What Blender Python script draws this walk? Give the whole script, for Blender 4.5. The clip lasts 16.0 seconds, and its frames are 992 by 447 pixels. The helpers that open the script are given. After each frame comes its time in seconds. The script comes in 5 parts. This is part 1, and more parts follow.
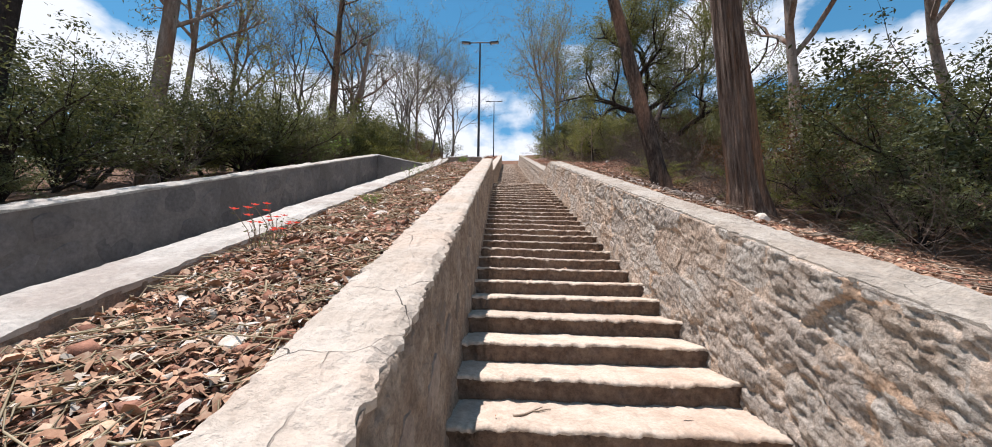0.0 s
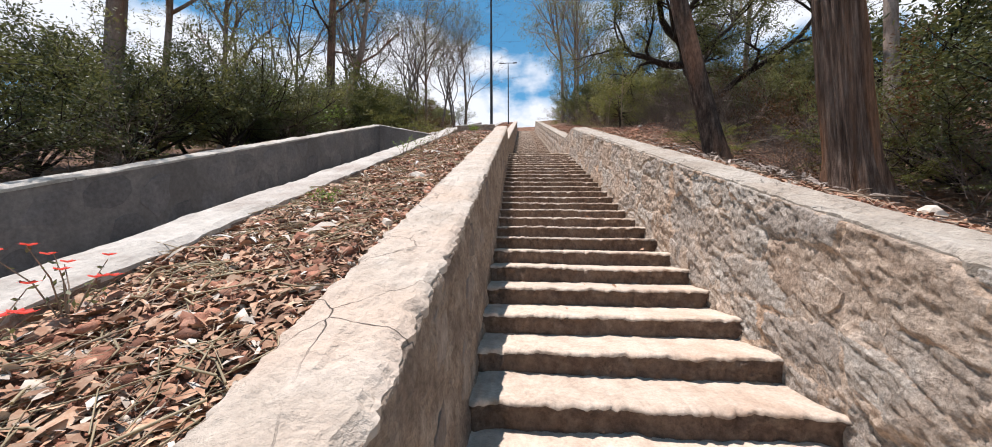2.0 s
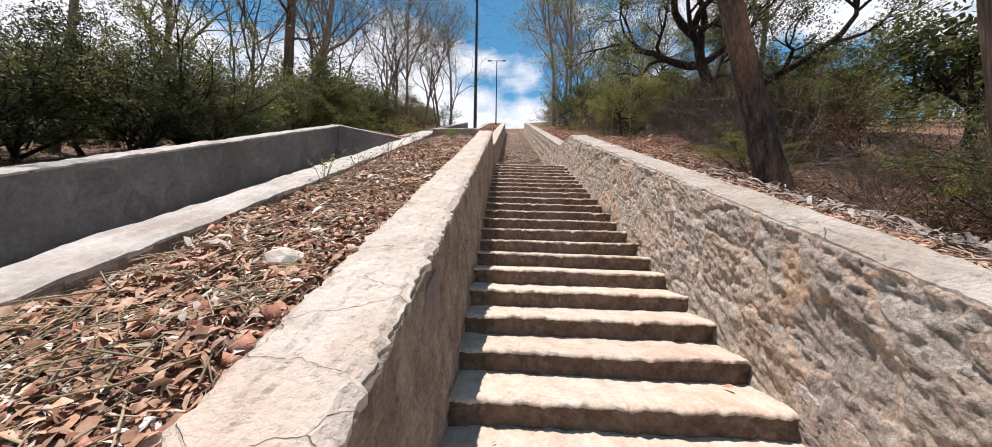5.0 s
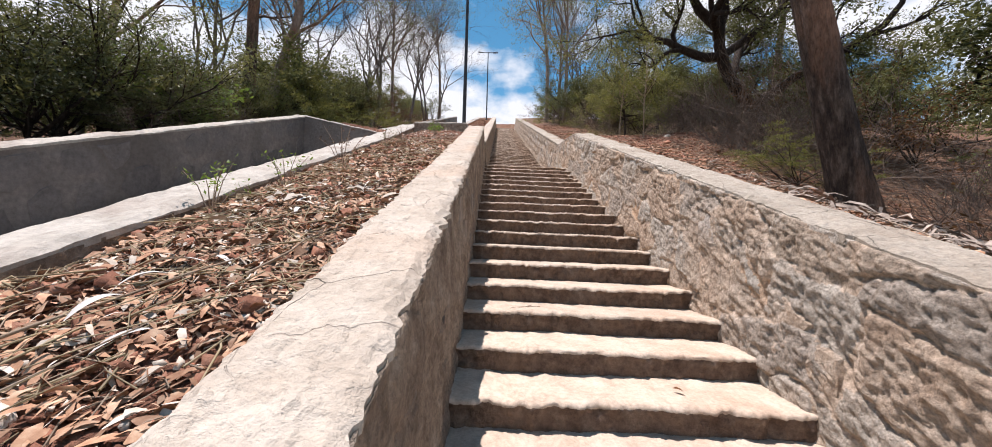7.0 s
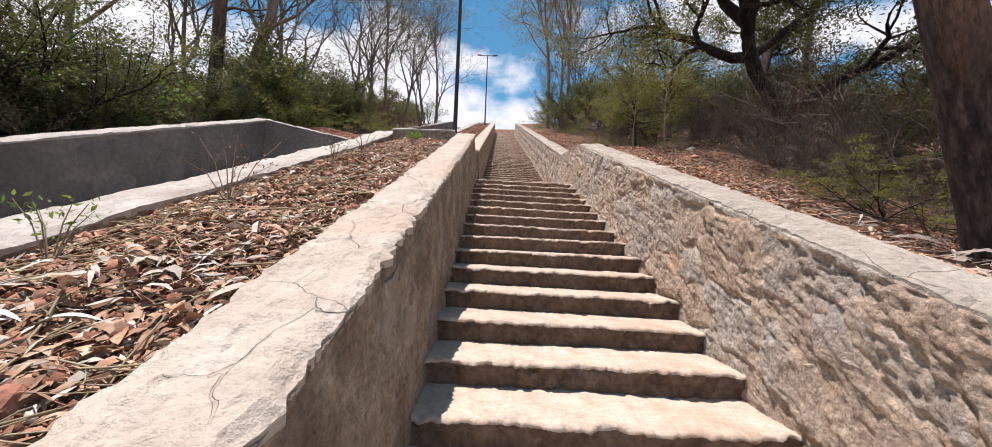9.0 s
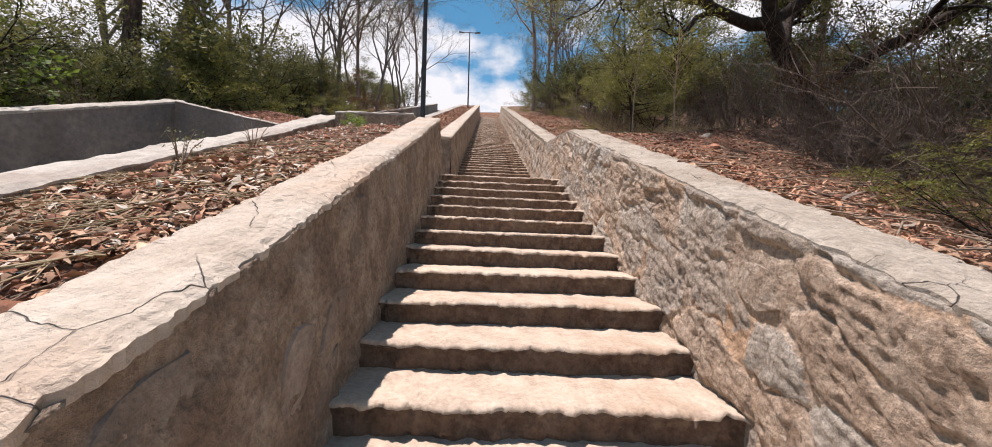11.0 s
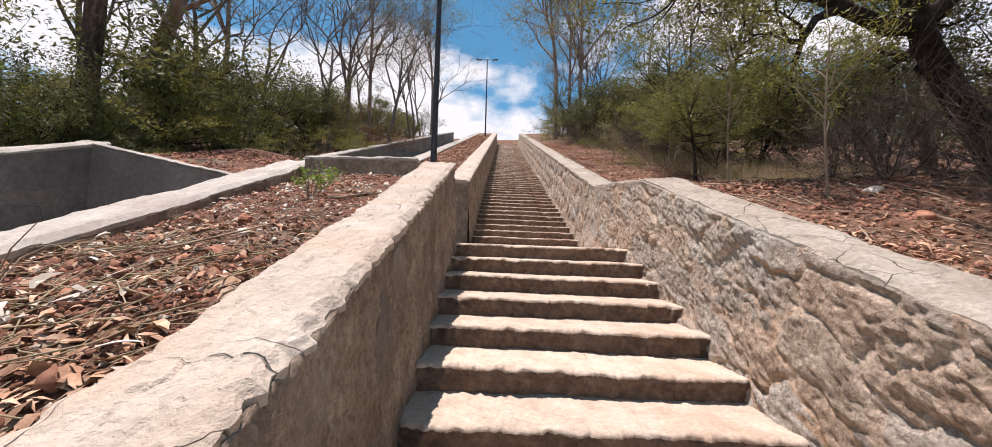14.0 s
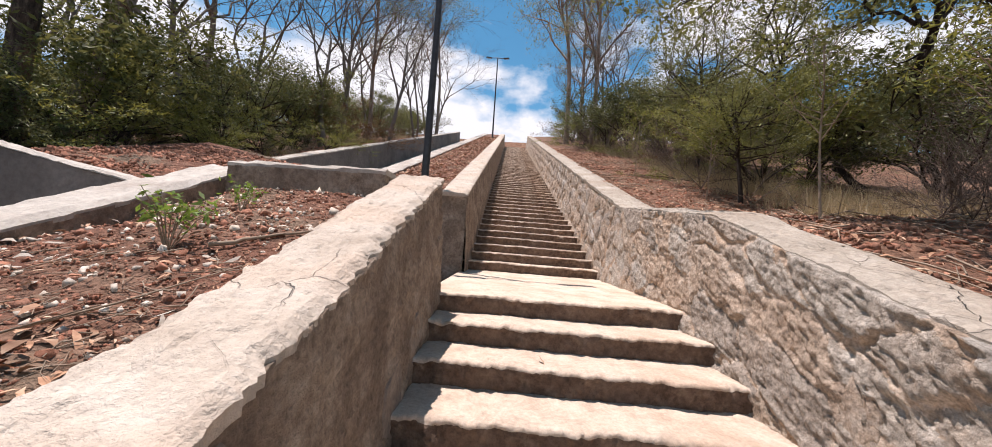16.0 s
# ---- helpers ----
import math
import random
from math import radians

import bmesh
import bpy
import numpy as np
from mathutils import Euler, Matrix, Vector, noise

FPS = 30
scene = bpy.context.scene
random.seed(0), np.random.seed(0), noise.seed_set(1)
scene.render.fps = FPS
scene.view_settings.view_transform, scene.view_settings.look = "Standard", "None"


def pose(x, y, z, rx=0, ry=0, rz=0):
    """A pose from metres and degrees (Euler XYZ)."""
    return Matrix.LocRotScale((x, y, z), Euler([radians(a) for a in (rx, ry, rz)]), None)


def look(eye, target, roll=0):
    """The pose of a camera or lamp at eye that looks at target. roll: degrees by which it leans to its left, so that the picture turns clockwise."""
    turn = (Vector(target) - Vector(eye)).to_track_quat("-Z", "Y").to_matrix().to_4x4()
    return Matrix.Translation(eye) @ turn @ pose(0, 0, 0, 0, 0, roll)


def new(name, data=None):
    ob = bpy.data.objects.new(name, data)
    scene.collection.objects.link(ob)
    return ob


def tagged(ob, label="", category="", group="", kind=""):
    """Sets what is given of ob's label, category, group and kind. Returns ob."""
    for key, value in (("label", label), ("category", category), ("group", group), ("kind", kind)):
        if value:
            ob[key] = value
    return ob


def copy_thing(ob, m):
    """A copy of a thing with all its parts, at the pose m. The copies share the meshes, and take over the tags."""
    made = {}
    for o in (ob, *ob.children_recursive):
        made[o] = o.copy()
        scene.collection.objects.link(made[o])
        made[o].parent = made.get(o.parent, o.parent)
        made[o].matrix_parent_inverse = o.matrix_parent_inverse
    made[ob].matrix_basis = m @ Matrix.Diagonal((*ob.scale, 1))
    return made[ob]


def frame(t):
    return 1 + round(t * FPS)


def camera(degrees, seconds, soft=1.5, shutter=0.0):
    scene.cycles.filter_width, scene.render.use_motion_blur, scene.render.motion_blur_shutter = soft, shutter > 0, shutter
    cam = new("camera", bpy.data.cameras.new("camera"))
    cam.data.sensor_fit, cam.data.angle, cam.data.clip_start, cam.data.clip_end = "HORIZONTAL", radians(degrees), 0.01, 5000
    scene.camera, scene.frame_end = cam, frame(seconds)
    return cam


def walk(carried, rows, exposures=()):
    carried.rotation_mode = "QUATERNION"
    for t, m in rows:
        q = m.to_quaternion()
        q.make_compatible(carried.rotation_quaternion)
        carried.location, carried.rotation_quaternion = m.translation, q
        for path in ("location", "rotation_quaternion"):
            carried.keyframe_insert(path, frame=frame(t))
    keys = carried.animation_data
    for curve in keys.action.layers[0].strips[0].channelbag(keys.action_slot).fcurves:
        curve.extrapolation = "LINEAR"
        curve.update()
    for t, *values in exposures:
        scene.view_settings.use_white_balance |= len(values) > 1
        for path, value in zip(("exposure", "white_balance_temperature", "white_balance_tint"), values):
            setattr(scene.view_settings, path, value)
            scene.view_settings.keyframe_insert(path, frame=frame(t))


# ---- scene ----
cam = camera(104.8, 16.0, soft=0.9)
METRES, EYE, TILT, LEAN, TURN = 11.7, 1.58, 7.5, -0.6, 1.4
ROWS = [
    (0.0, 0.0, 0.0, 0.0, -0.0, 0.0, 0.0),
    (0.5, -0.0001, 0.0313, 0.0048, 1.95, -3.63, -1.73),
    (1.0, -0.0024, 0.0625, 0.0123, 1.31, -4.03, -0.3),
    (1.5, 0.0017, 0.0915, 0.019, 2.47, -4.57, 1.67),
    (2.0, -0.0005, 0.1246, 0.0237, 2.41, -4.76, 1.11),
    (2.5, 0.0024, 0.1571, 0.0278, 2.78, -7.21, -0.22),
    (3.0, 0.001, 0.1874, 0.0358, 4.33, -3.8, -1.8),
    (3.5, 0.0015, 0.2133, 0.043, 0.27, -4.98, -0.18),
    (4.0, 0.0034, 0.2431, 0.0512, 0.14, -5.02, 0.14),
    (6.5, 0.0014, 0.3984, 0.0822, 0.99, -4.49, -0.75),
    (7.0, -0.0013, 0.4284, 0.0861, -1.19, -5.5, -1.1),
    (7.5, 0.0009, 0.4562, 0.0897, -2.03, -4.87, 0.15),
    (8.0, 0.0048, 0.4857, 0.0954, 0.43, -5.79, -0.45),
    (8.5, 0.0081, 0.5169, 0.1042, -0.51, -4.58, -1.47),
    (11.0, 0.0413, 0.6727, 0.1312, -2.97, -7.18, -1.26),
    (11.5, 0.0414, 0.701, 0.1403, 0.58, -5.22, -1.33),
    (12.0, 0.0317, 0.7307, 0.1479, 3.41, -6.05, 0.82),
    (12.5, 0.032, 0.7612, 0.1507, 0.57, -5.11, -0.11),
    (13.0, 0.0241, 0.7908, 0.158, 1.58, -4.81, -0.7),
    (13.5, 0.0235, 0.8219, 0.1659, -0.86, -3.84, -1.0),
    (14.0, 0.0258, 0.8524, 0.175, -0.67, -3.56, -0.95),
    (14.5, 0.0229, 0.882, 0.1842, -2.77, -3.66, -1.76),
    (15.0, 0.0279, 0.9118, 0.1856, -2.38, -7.68, -1.72),
    (15.5, 0.0284, 0.9379, 0.1894, 0.93, -5.43, -1.01),
    (16.0, 0.0277, 0.9655, 0.1976, 0.1, -3.44, -3.28),
]
walk(cam, [(t, pose(0, 0, EYE, TILT, LEAN, TURN) @ pose(METRES * x, METRES * y, METRES * z, 90 + pitch, roll, yaw)) for t, x, y, z, yaw, pitch, roll in ROWS],
     [(0.0, 0.56, 6050, 12), (4.0, 0.54, 6180, 13), (8.5, 0.54, 6250, 15), (11.0, 0.47, 6450, 16), (16.0, 0.55, 6380, 17)])

# ---- world and sun ----
SUN_DIR = Vector((-0.21, 0.15, 1.0)).normalized()
world = bpy.data.worlds.new("sky")
scene.world = world
world.use_nodes = True


def link(nt, a, b):
    nt.links.new(a, b)


def build_sky():
    nt = world.node_tree
    nt.nodes.clear()
    out = nt.nodes.new("ShaderNodeOutputWorld")
    bg = nt.nodes.new("ShaderNodeBackground")
    bg.inputs["Strength"].default_value = 0.047
    sky = nt.nodes.new("ShaderNodeTexSky")
    sky.sky_type = 'NISHITA'
    sky.sun_disc = False
    sky.sun_elevation = math.asin(SUN_DIR.z)
    sky.sun_rotation = math.atan2(SUN_DIR.x, SUN_DIR.y)
    sky.altitude = 1500
    sky.dust_density = 0.3
    tc = nt.nodes.new("ShaderNodeTexCoord")
    # clouds: noise on a flattened dome
    mp = nt.nodes.new("ShaderNodeMapping")
    mp.inputs["Scale"].default_value = (2.6, 2.6, 4.6)
    mp.inputs["Location"].default_value = CLOUD_SHIFT
    link(nt, tc.outputs["Generated"], mp.inputs["Vector"])
    n1 = nt.nodes.new("ShaderNodeTexNoise")
    n1.inputs["Scale"].default_value = 1.3
    n1.inputs["Detail"].default_value = 9
    n1.inputs["Roughness"].default_value = 0.55
    link(nt, mp.outputs[0], n1.inputs["Vector"])
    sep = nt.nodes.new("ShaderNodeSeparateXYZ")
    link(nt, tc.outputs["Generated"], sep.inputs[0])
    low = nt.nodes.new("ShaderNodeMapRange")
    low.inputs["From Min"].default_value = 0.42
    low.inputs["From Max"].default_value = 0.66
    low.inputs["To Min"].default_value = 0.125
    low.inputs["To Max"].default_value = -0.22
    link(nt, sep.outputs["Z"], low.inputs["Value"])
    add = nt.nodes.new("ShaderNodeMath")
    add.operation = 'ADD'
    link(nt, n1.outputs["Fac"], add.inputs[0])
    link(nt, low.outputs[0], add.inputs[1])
    ramp = nt.nodes.new("ShaderNodeValToRGB")
    ramp.color_ramp.elements[0].position = 0.53
    ramp.color_ramp.elements[1].position = 0.64
    link(nt, add.outputs[0], ramp.inputs[0])
    sat = nt.nodes.new("ShaderNodeHueSaturation")
    sat.inputs["Hue"].default_value = 0.475
    sat.inputs["Saturation"].default_value = 1.22
    sat.inputs["Value"].default_value = SKY_VALUE
    link(nt, sky.outputs[0], sat.inputs["Color"])
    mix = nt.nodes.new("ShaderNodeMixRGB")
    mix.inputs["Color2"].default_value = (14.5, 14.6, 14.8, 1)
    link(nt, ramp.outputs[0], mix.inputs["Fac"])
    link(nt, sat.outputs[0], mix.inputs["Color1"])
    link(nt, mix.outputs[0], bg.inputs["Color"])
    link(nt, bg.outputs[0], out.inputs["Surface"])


CLOUD_SHIFT = (0.35, 0.1, 0.2)
SKY_VALUE = 2.2
build_sky()
sun = new("sun", bpy.data.lights.new("sun", 'SUN'))
sun.data.energy = 5.0
sun.data.angle = radians(0.53)
sun.data.color = (1.0, 0.90, 0.83)
sun.matrix_world = look(SUN_DIR * 60, (0, 0, 0))

# ---- materials ----


def material(name, ramp_cols, scale, detail=8, rough=0.9, bump=0.3, bump_scale=40, bump_dist=0.02, stain=None, stain_scale=1.2,
             per_object=0.0, per_island=0.0, cracks=0.0, crack_scale=4.0, stretch=(1, 1, 1), translucent=None, metal=0.0, chunks=0.0, chunk_scale=12.0, grit=0.0, grit_scale=55.0, crack_width=0.012, relief=0.42):
    """Noise-ramped surface with stains at a larger scale, optional cracks, lumps and per-piece variation."""
    m = bpy.data.materials.new(name)
    m.use_nodes = True
    nt = m.node_tree
    bsdf = nt.nodes["Principled BSDF"]
    bsdf.inputs["Roughness"].default_value = rough
    bsdf.inputs["Metallic"].default_value = metal
    bsdf.inputs["Specular IOR Level"].default_value = 0.25
    geo = nt.nodes.new("ShaderNodeNewGeometry")
    tc = nt.nodes.new("ShaderNodeTexCoord")
    mp = nt.nodes.new("ShaderNodeMapping")
    mp.inputs["Scale"].default_value = stretch
    link(nt, tc.outputs["Object"], mp.inputs["Vector"])
    vec = mp.outputs[0]
    n = nt.nodes.new("ShaderNodeTexNoise")
    n.inputs["Scale"].default_value = scale
    n.inputs["Detail"].default_value = detail
    n.inputs["Roughness"].default_value = 0.65
    link(nt, vec, n.inputs["Vector"])
    ramp = nt.nodes.new("ShaderNodeValToRGB")
    cr = ramp.color_ramp
    while len(cr.elements) < len(ramp_cols):
        cr.elements.new(0.5)
    for i, c in enumerate(ramp_cols):
        cr.elements[i].position = 0.3 + 0.4 * i / max(1, len(ramp_cols) - 1)
        cr.elements[i].color = (*c, 1)
    link(nt, n.outputs["Fac"], ramp.inputs[0])
    col = ramp.outputs[0]
    if stain:
        n2 = nt.nodes.new("ShaderNodeTexNoise")
        n2.inputs["Scale"].default_value = stain_scale
        n2.inputs["Detail"].default_value = 5
        link(nt, vec, n2.inputs["Vector"])
        r2 = nt.nodes.new("ShaderNodeMapRange")
        r2.inputs["From Min"].default_value = 0.48
        r2.inputs["From Max"].default_value = 0.66
        link(nt, n2.outputs["Fac"], r2.inputs["Value"])
        mx = nt.nodes.new("ShaderNodeMixRGB")
        mx.inputs["Color2"].default_value = (*stain, 1)
        link(nt, r2.outputs[0], mx.inputs["Fac"])
        link(nt, col, mx.inputs["Color1"])
        col = mx.outputs[0]
    if per_object or per_island:
        hsv = nt.nodes.new("ShaderNodeHueSaturation")
        mr = nt.nodes.new("ShaderNodeMapRange")
        amount = per_object or per_island
        mr.inputs["To Min"].default_value = 1 - amount
        mr.inputs["To Max"].default_value = 1 + amount
        if per_object:
            oi = nt.nodes.new("ShaderNodeObjectInfo")
            link(nt, oi.outputs["Random"], mr.inputs["Value"])
        else:
            link(nt, geo.outputs["Random Per Island"], mr.inputs["Value"])
        link(nt, mr.outputs[0], hsv.inputs["Value"])
        link(nt, col, hsv.inputs["Color"])
        col = hsv.outputs[0]
    if grit:
        gt = nt.nodes.new("ShaderNodeTexNoise")
        gt.inputs["Scale"].default_value = grit_scale
        gt.inputs["Detail"].default_value = 5
        gt.inputs["Roughness"].default_value = 0.75
        link(nt, vec, gt.inputs["Vector"])
        gm = nt.nodes.new("ShaderNodeMapRange")
        gm.inputs["From Min"].default_value = 0.33
        gm.inputs["From Max"].default_value = 0.62
        gm.inputs["To Min"].default_value = 1 - grit
        gm.inputs["To Max"].default_value = 1 + grit * 0.35
        link(nt, gt.outputs["Fac"], gm.inputs["Value"])
        gx = nt.nodes.new("ShaderNodeVectorMath")
        gx.operation = 'SCALE'
        link(nt, col, gx.inputs[0])
        link(nt, gm.outputs[0], gx.inputs["Scale"])
        col = gx.outputs[0]
    height = None
    b = nt.nodes.new("ShaderNodeTexNoise")
    b.inputs["Scale"].default_value = bump_scale
    b.inputs["Detail"].default_value = 6
    b.inputs["Roughness"].default_value = 0.7
    link(nt, vec, b.inputs["Vector"])
    height = b.outputs["Fac"]
    if chunks:
        vo = nt.nodes.new("ShaderNodeTexVoronoi")
        vo.inputs["Scale"].default_value = chunk_scale
        vo.inputs["Randomness"].default_value = 1
        dn = nt.nodes.new("ShaderNodeTexNoise")
        dn.inputs["Scale"].default_value = chunk_scale * 0.8
        link(nt, vec, dn.inputs["Vector"])
        va = nt.nodes.new("ShaderNodeMixRGB")
        va.inputs["Fac"].default_value = 0.12
        link(nt, vec, va.inputs["Color1"])
        link(nt, dn.outputs["Color"], va.inputs["Color2"])
        link(nt, va.outputs[0], vo.inputs["Vector"])
        ma = nt.nodes.new("ShaderNodeMath")
        ma.operation = 'MULTIPLY_ADD'
        ma.inputs[1].default_value = -chunks
        link(nt, vo.outputs["Distance"], ma.inputs[0])
        link(nt, height, ma.inputs[2])
        height = ma.outputs[0]
    if cracks:
        vc = nt.nodes.new("ShaderNodeTexVoronoi")
        vc.feature = 'DISTANCE_TO_EDGE'
        vc.inputs["Scale"].default_value = crack_scale
        dn = nt.nodes.new("ShaderNodeTexNoise")
        dn.inputs["Scale"].default_value = crack_scale * 1.6
        dn.inputs["Detail"].default_value = 4
        link(nt, vec, dn.inputs["Vector"])
        va = nt.nodes.new("ShaderNodeMixRGB")
        va.inputs["Fac"].default_value = 0.09
        link(nt, vec, va.inputs["Color1"])
        link(nt, dn.outputs["Color"], va.inputs["Color2"])
        link(nt, va.outputs[0], vc.inputs["Vector"])
        rr = nt.nodes.new("ShaderNodeMapRange")
        rr.inputs["From Min"].default_value = 0.0
        rr.inputs["From Max"].default_value = crack_width
        link(nt, vc.outputs["Distance"], rr.inputs["Value"])
        # cracks come and go
        gate = nt.nodes.new("ShaderNodeMapRange")
        gate.inputs["From Min"].default_value = 0.42
        gate.inputs["From Max"].default_value = 0.58
        gate.inputs["To Min"].default_value = 1.0
        gate.inputs["To Max"].default_value = 0.0
        gn = nt.nodes.new("ShaderNodeTexNoise")
        gn.inputs["Scale"].default_value = 1.7
        link(nt, vec, gn.inputs["Vector"])
        link(nt, gn.outputs["Fac"], gate.inputs["Value"])
        mxm = nt.nodes.new("ShaderNodeMath")
        mxm.operation = 'MAXIMUM'
        link(nt, rr.outputs[0], mxm.inputs[0])
        link(nt, gate.outputs[0], mxm.inputs[1])
        mm = nt.nodes.new("ShaderNodeMath")
        mm.operation = 'MULTIPLY_ADD'
        mm.inputs[1].default_value = cracks
        link(nt, mxm.outputs[0], mm.inputs[0])
        link(nt, height, mm.inputs[2])
        height = mm.outputs[0]
        mc = nt.nodes.new("ShaderNodeMixRGB")
        mc.blend_type = 'MULTIPLY'
        mc.inputs["Fac"].default_value = 0.42
        link(nt, col, mc.inputs["Color1"])
        link(nt, mxm.outputs[0], mc.inputs["Color2"])
        col = mc.outputs[0]
    bp = nt.nodes.new("ShaderNodeBump")
    bp.inputs["Strength"].default_value = bump
    bp.inputs["Distance"].default_value = min(bump_dist, relief / bump_scale)
    link(nt, height, bp.inputs["Height"])
    link(nt, bp.outputs[0], bsdf.inputs["Normal"])
    link(nt, col, bsdf.inputs["Base Color"])
    if translucent:
        tr = nt.nodes.new("ShaderNodeBsdfTranslucent")
        tr.inputs["Color"].default_value = (*translucent, 1)
        ms = nt.nodes.new("ShaderNodeMixShader")
        ms.inputs[0].default_value = 0.34
        out = nt.nodes["Material Output"]
        link(nt, bsdf.outputs[0], ms.inputs[1])
        link(nt, tr.outputs[0], ms.inputs[2])
        link(nt, ms.outputs[0], out.inputs["Surface"])
    return m


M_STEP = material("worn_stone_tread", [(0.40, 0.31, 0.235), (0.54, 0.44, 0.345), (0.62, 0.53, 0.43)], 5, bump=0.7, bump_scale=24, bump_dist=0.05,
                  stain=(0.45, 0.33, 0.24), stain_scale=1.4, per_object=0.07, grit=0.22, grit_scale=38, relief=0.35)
# riser stone: brown, with the shade of the sunless side put into its colour
M_RISER = material("shaded_riser_stone", [(0.10, 0.064, 0.046), (0.185, 0.125, 0.09), (0.29, 0.215, 0.16)], 9, bump=1.0, bump_scale=18, bump_dist=0.08,
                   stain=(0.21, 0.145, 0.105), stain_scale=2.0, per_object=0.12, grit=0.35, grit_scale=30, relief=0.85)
M_CAP = material("weathered_mortar_cap", [(0.40, 0.335, 0.265), (0.51, 0.44, 0.36), (0.59, 0.525, 0.445)], 4, bump=0.9, bump_scale=13, bump_dist=0.04,
                 stain=(0.53, 0.42, 0.325), stain_scale=1.3, cracks=0.9, crack_scale=2.6, crack_width=0.006, grit=0.13, grit_scale=40)
M_CAPR = material("grey_tan_mortar_cap", [(0.31, 0.265, 0.21), (0.41, 0.36, 0.295), (0.50, 0.45, 0.38)], 3, bump=1.0, bump_scale=15, bump_dist=0.04,
                  stain=(0.36, 0.30, 0.235), stain_scale=1.1, cracks=0.8, crack_scale=3.2, crack_width=0.006, grit=0.22, grit_scale=34)
M_CAPL = material("pale_mortar_kerb", [(0.35, 0.315, 0.27), (0.47, 0.435, 0.38), (0.56, 0.52, 0.46)], 5, bump=0.8, bump_scale=22, bump_dist=0.03, stain=(0.38, 0.33, 0.28), stain_scale=1.8, grit=0.2, grit_scale=30)
M_MORTAR = material("rough_tan_mortar", [(0.33, 0.24, 0.17), (0.48, 0.38, 0.29), (0.60, 0.51, 0.42)], 9, bump=1.0, bump_scale=40, bump_dist=0.045,
                    stain=(0.46, 0.31, 0.20), stain_scale=1.3, grit=0.5, grit_scale=60, chunks=0.5, chunk_scale=17, relief=0.5)
M_RUBBLE = material("rubble_stone", [(0.31, 0.225, 0.16), (0.45, 0.355, 0.27), (0.57, 0.485, 0.40)], 9, bump=1.0, bump_scale=36, bump_dist=0.05,
                    stain=(0.48, 0.425, 0.37), stain_scale=1.7, per_object=0.12, grit=0.45, grit_scale=60, chunks=0.7, chunk_scale=15, relief=0.85)
M_HEWN = [material("hewn_stone_" + n, c, 10, bump=1.0, bump_scale=34, bump_dist=0.05, stain=st, stain_scale=2.2, grit=0.5, grit_scale=48, chunks=0.4, chunk_scale=14, relief=0.75)
          for n, c, st in (("grey", [(0.31, 0.265, 0.215), (0.455, 0.40, 0.335), (0.585, 0.53, 0.455)], (0.42, 0.345, 0.275)),
                           ("tan", [(0.28, 0.21, 0.155), (0.43, 0.345, 0.265), (0.56, 0.475, 0.385)], (0.44, 0.40, 0.345)),
                           ("rusty", [(0.28, 0.20, 0.142), (0.43, 0.325, 0.24), (0.56, 0.45, 0.345)], (0.46, 0.375, 0.295)),
                           ("dark", [(0.24, 0.195, 0.155), (0.37, 0.315, 0.26), (0.48, 0.42, 0.355)], (0.42, 0.345, 0.275)))]
M_PLASTER = material("smooth_tan_render", [(0.20, 0.145, 0.105), (0.34, 0.265, 0.20), (0.47, 0.39, 0.31)], 6, bump=0.9, bump_scale=16, bump_dist=0.05,
                     stain=(0.22, 0.165, 0.125), stain_scale=3.2, grit=0.4, grit_scale=32, relief=0.8)
M_FLUSH = material("flush_stone", [(0.20, 0.155, 0.125), (0.29, 0.235, 0.19), (0.36, 0.305, 0.25)], 5, bump=0.9, bump_scale=18, bump_dist=0.05, per_object=0.2, stain=(0.22, 0.18, 0.15), stain_scale=2, grit=0.3, grit_scale=26)
M_GREYWALL = material("grey_mortar", [(0.19, 0.165, 0.15), (0.27, 0.24, 0.215)], 4, bump=0.7, bump_scale=16, bump_dist=0.04, stain=(0.165, 0.145, 0.13), stain_scale=0.9, grit=0.2, grit_scale=16)
M_GREYSTONE = material("grey_wall_stone", [(0.155, 0.138, 0.128), (0.225, 0.20, 0.185)], 4, bump=0.8, bump_scale=16, bump_dist=0.04, per_object=0.16, grit=0.2, grit_scale=16)
M_SOIL = material("red_soil", [(0.11, 0.05, 0.03), (0.21, 0.098, 0.062), (0.27, 0.15, 0.10)], 6, bump=1.0, bump_scale=14, bump_dist=0.08, stain=(0.26, 0.19, 0.13), stain_scale=0.8, chunks=0.8, chunk_scale=16, grit=0.4, grit_scale=45, relief=0.85)
M_GROUND = material("dry_forest_floor", [(0.12, 0.065, 0.04), (0.22, 0.125, 0.078), (0.31, 0.205, 0.135)], 3, bump=1.0, bump_scale=9, bump_dist=0.1, stain=(0.24, 0.125, 0.08), stain_scale=0.35, chunks=0.8, chunk_scale=9, grit=0.45, grit_scale=22, relief=0.85)
M_GRAVEL = material("red_volcanic_gravel", [(0.17, 0.07, 0.043), (0.28, 0.13, 0.082), (0.36, 0.205, 0.14)], 9, bump=0.8, bump_scale=45, bump_dist=0.02, per_island=0.5)
M_PALE = material("pale_chips", [(0.42, 0.35, 0.27), (0.62, 0.56, 0.48)], 12, bump=0.5, bump_scale=50, per_island=0.3)
M_LITTER = material("dry_leaf_litter", [(0.20, 0.095, 0.052), (0.37, 0.215, 0.13), (0.58, 0.44, 0.31)], 14, rough=0.75, bump=0.3, bump_scale=60, per_island=0.45)
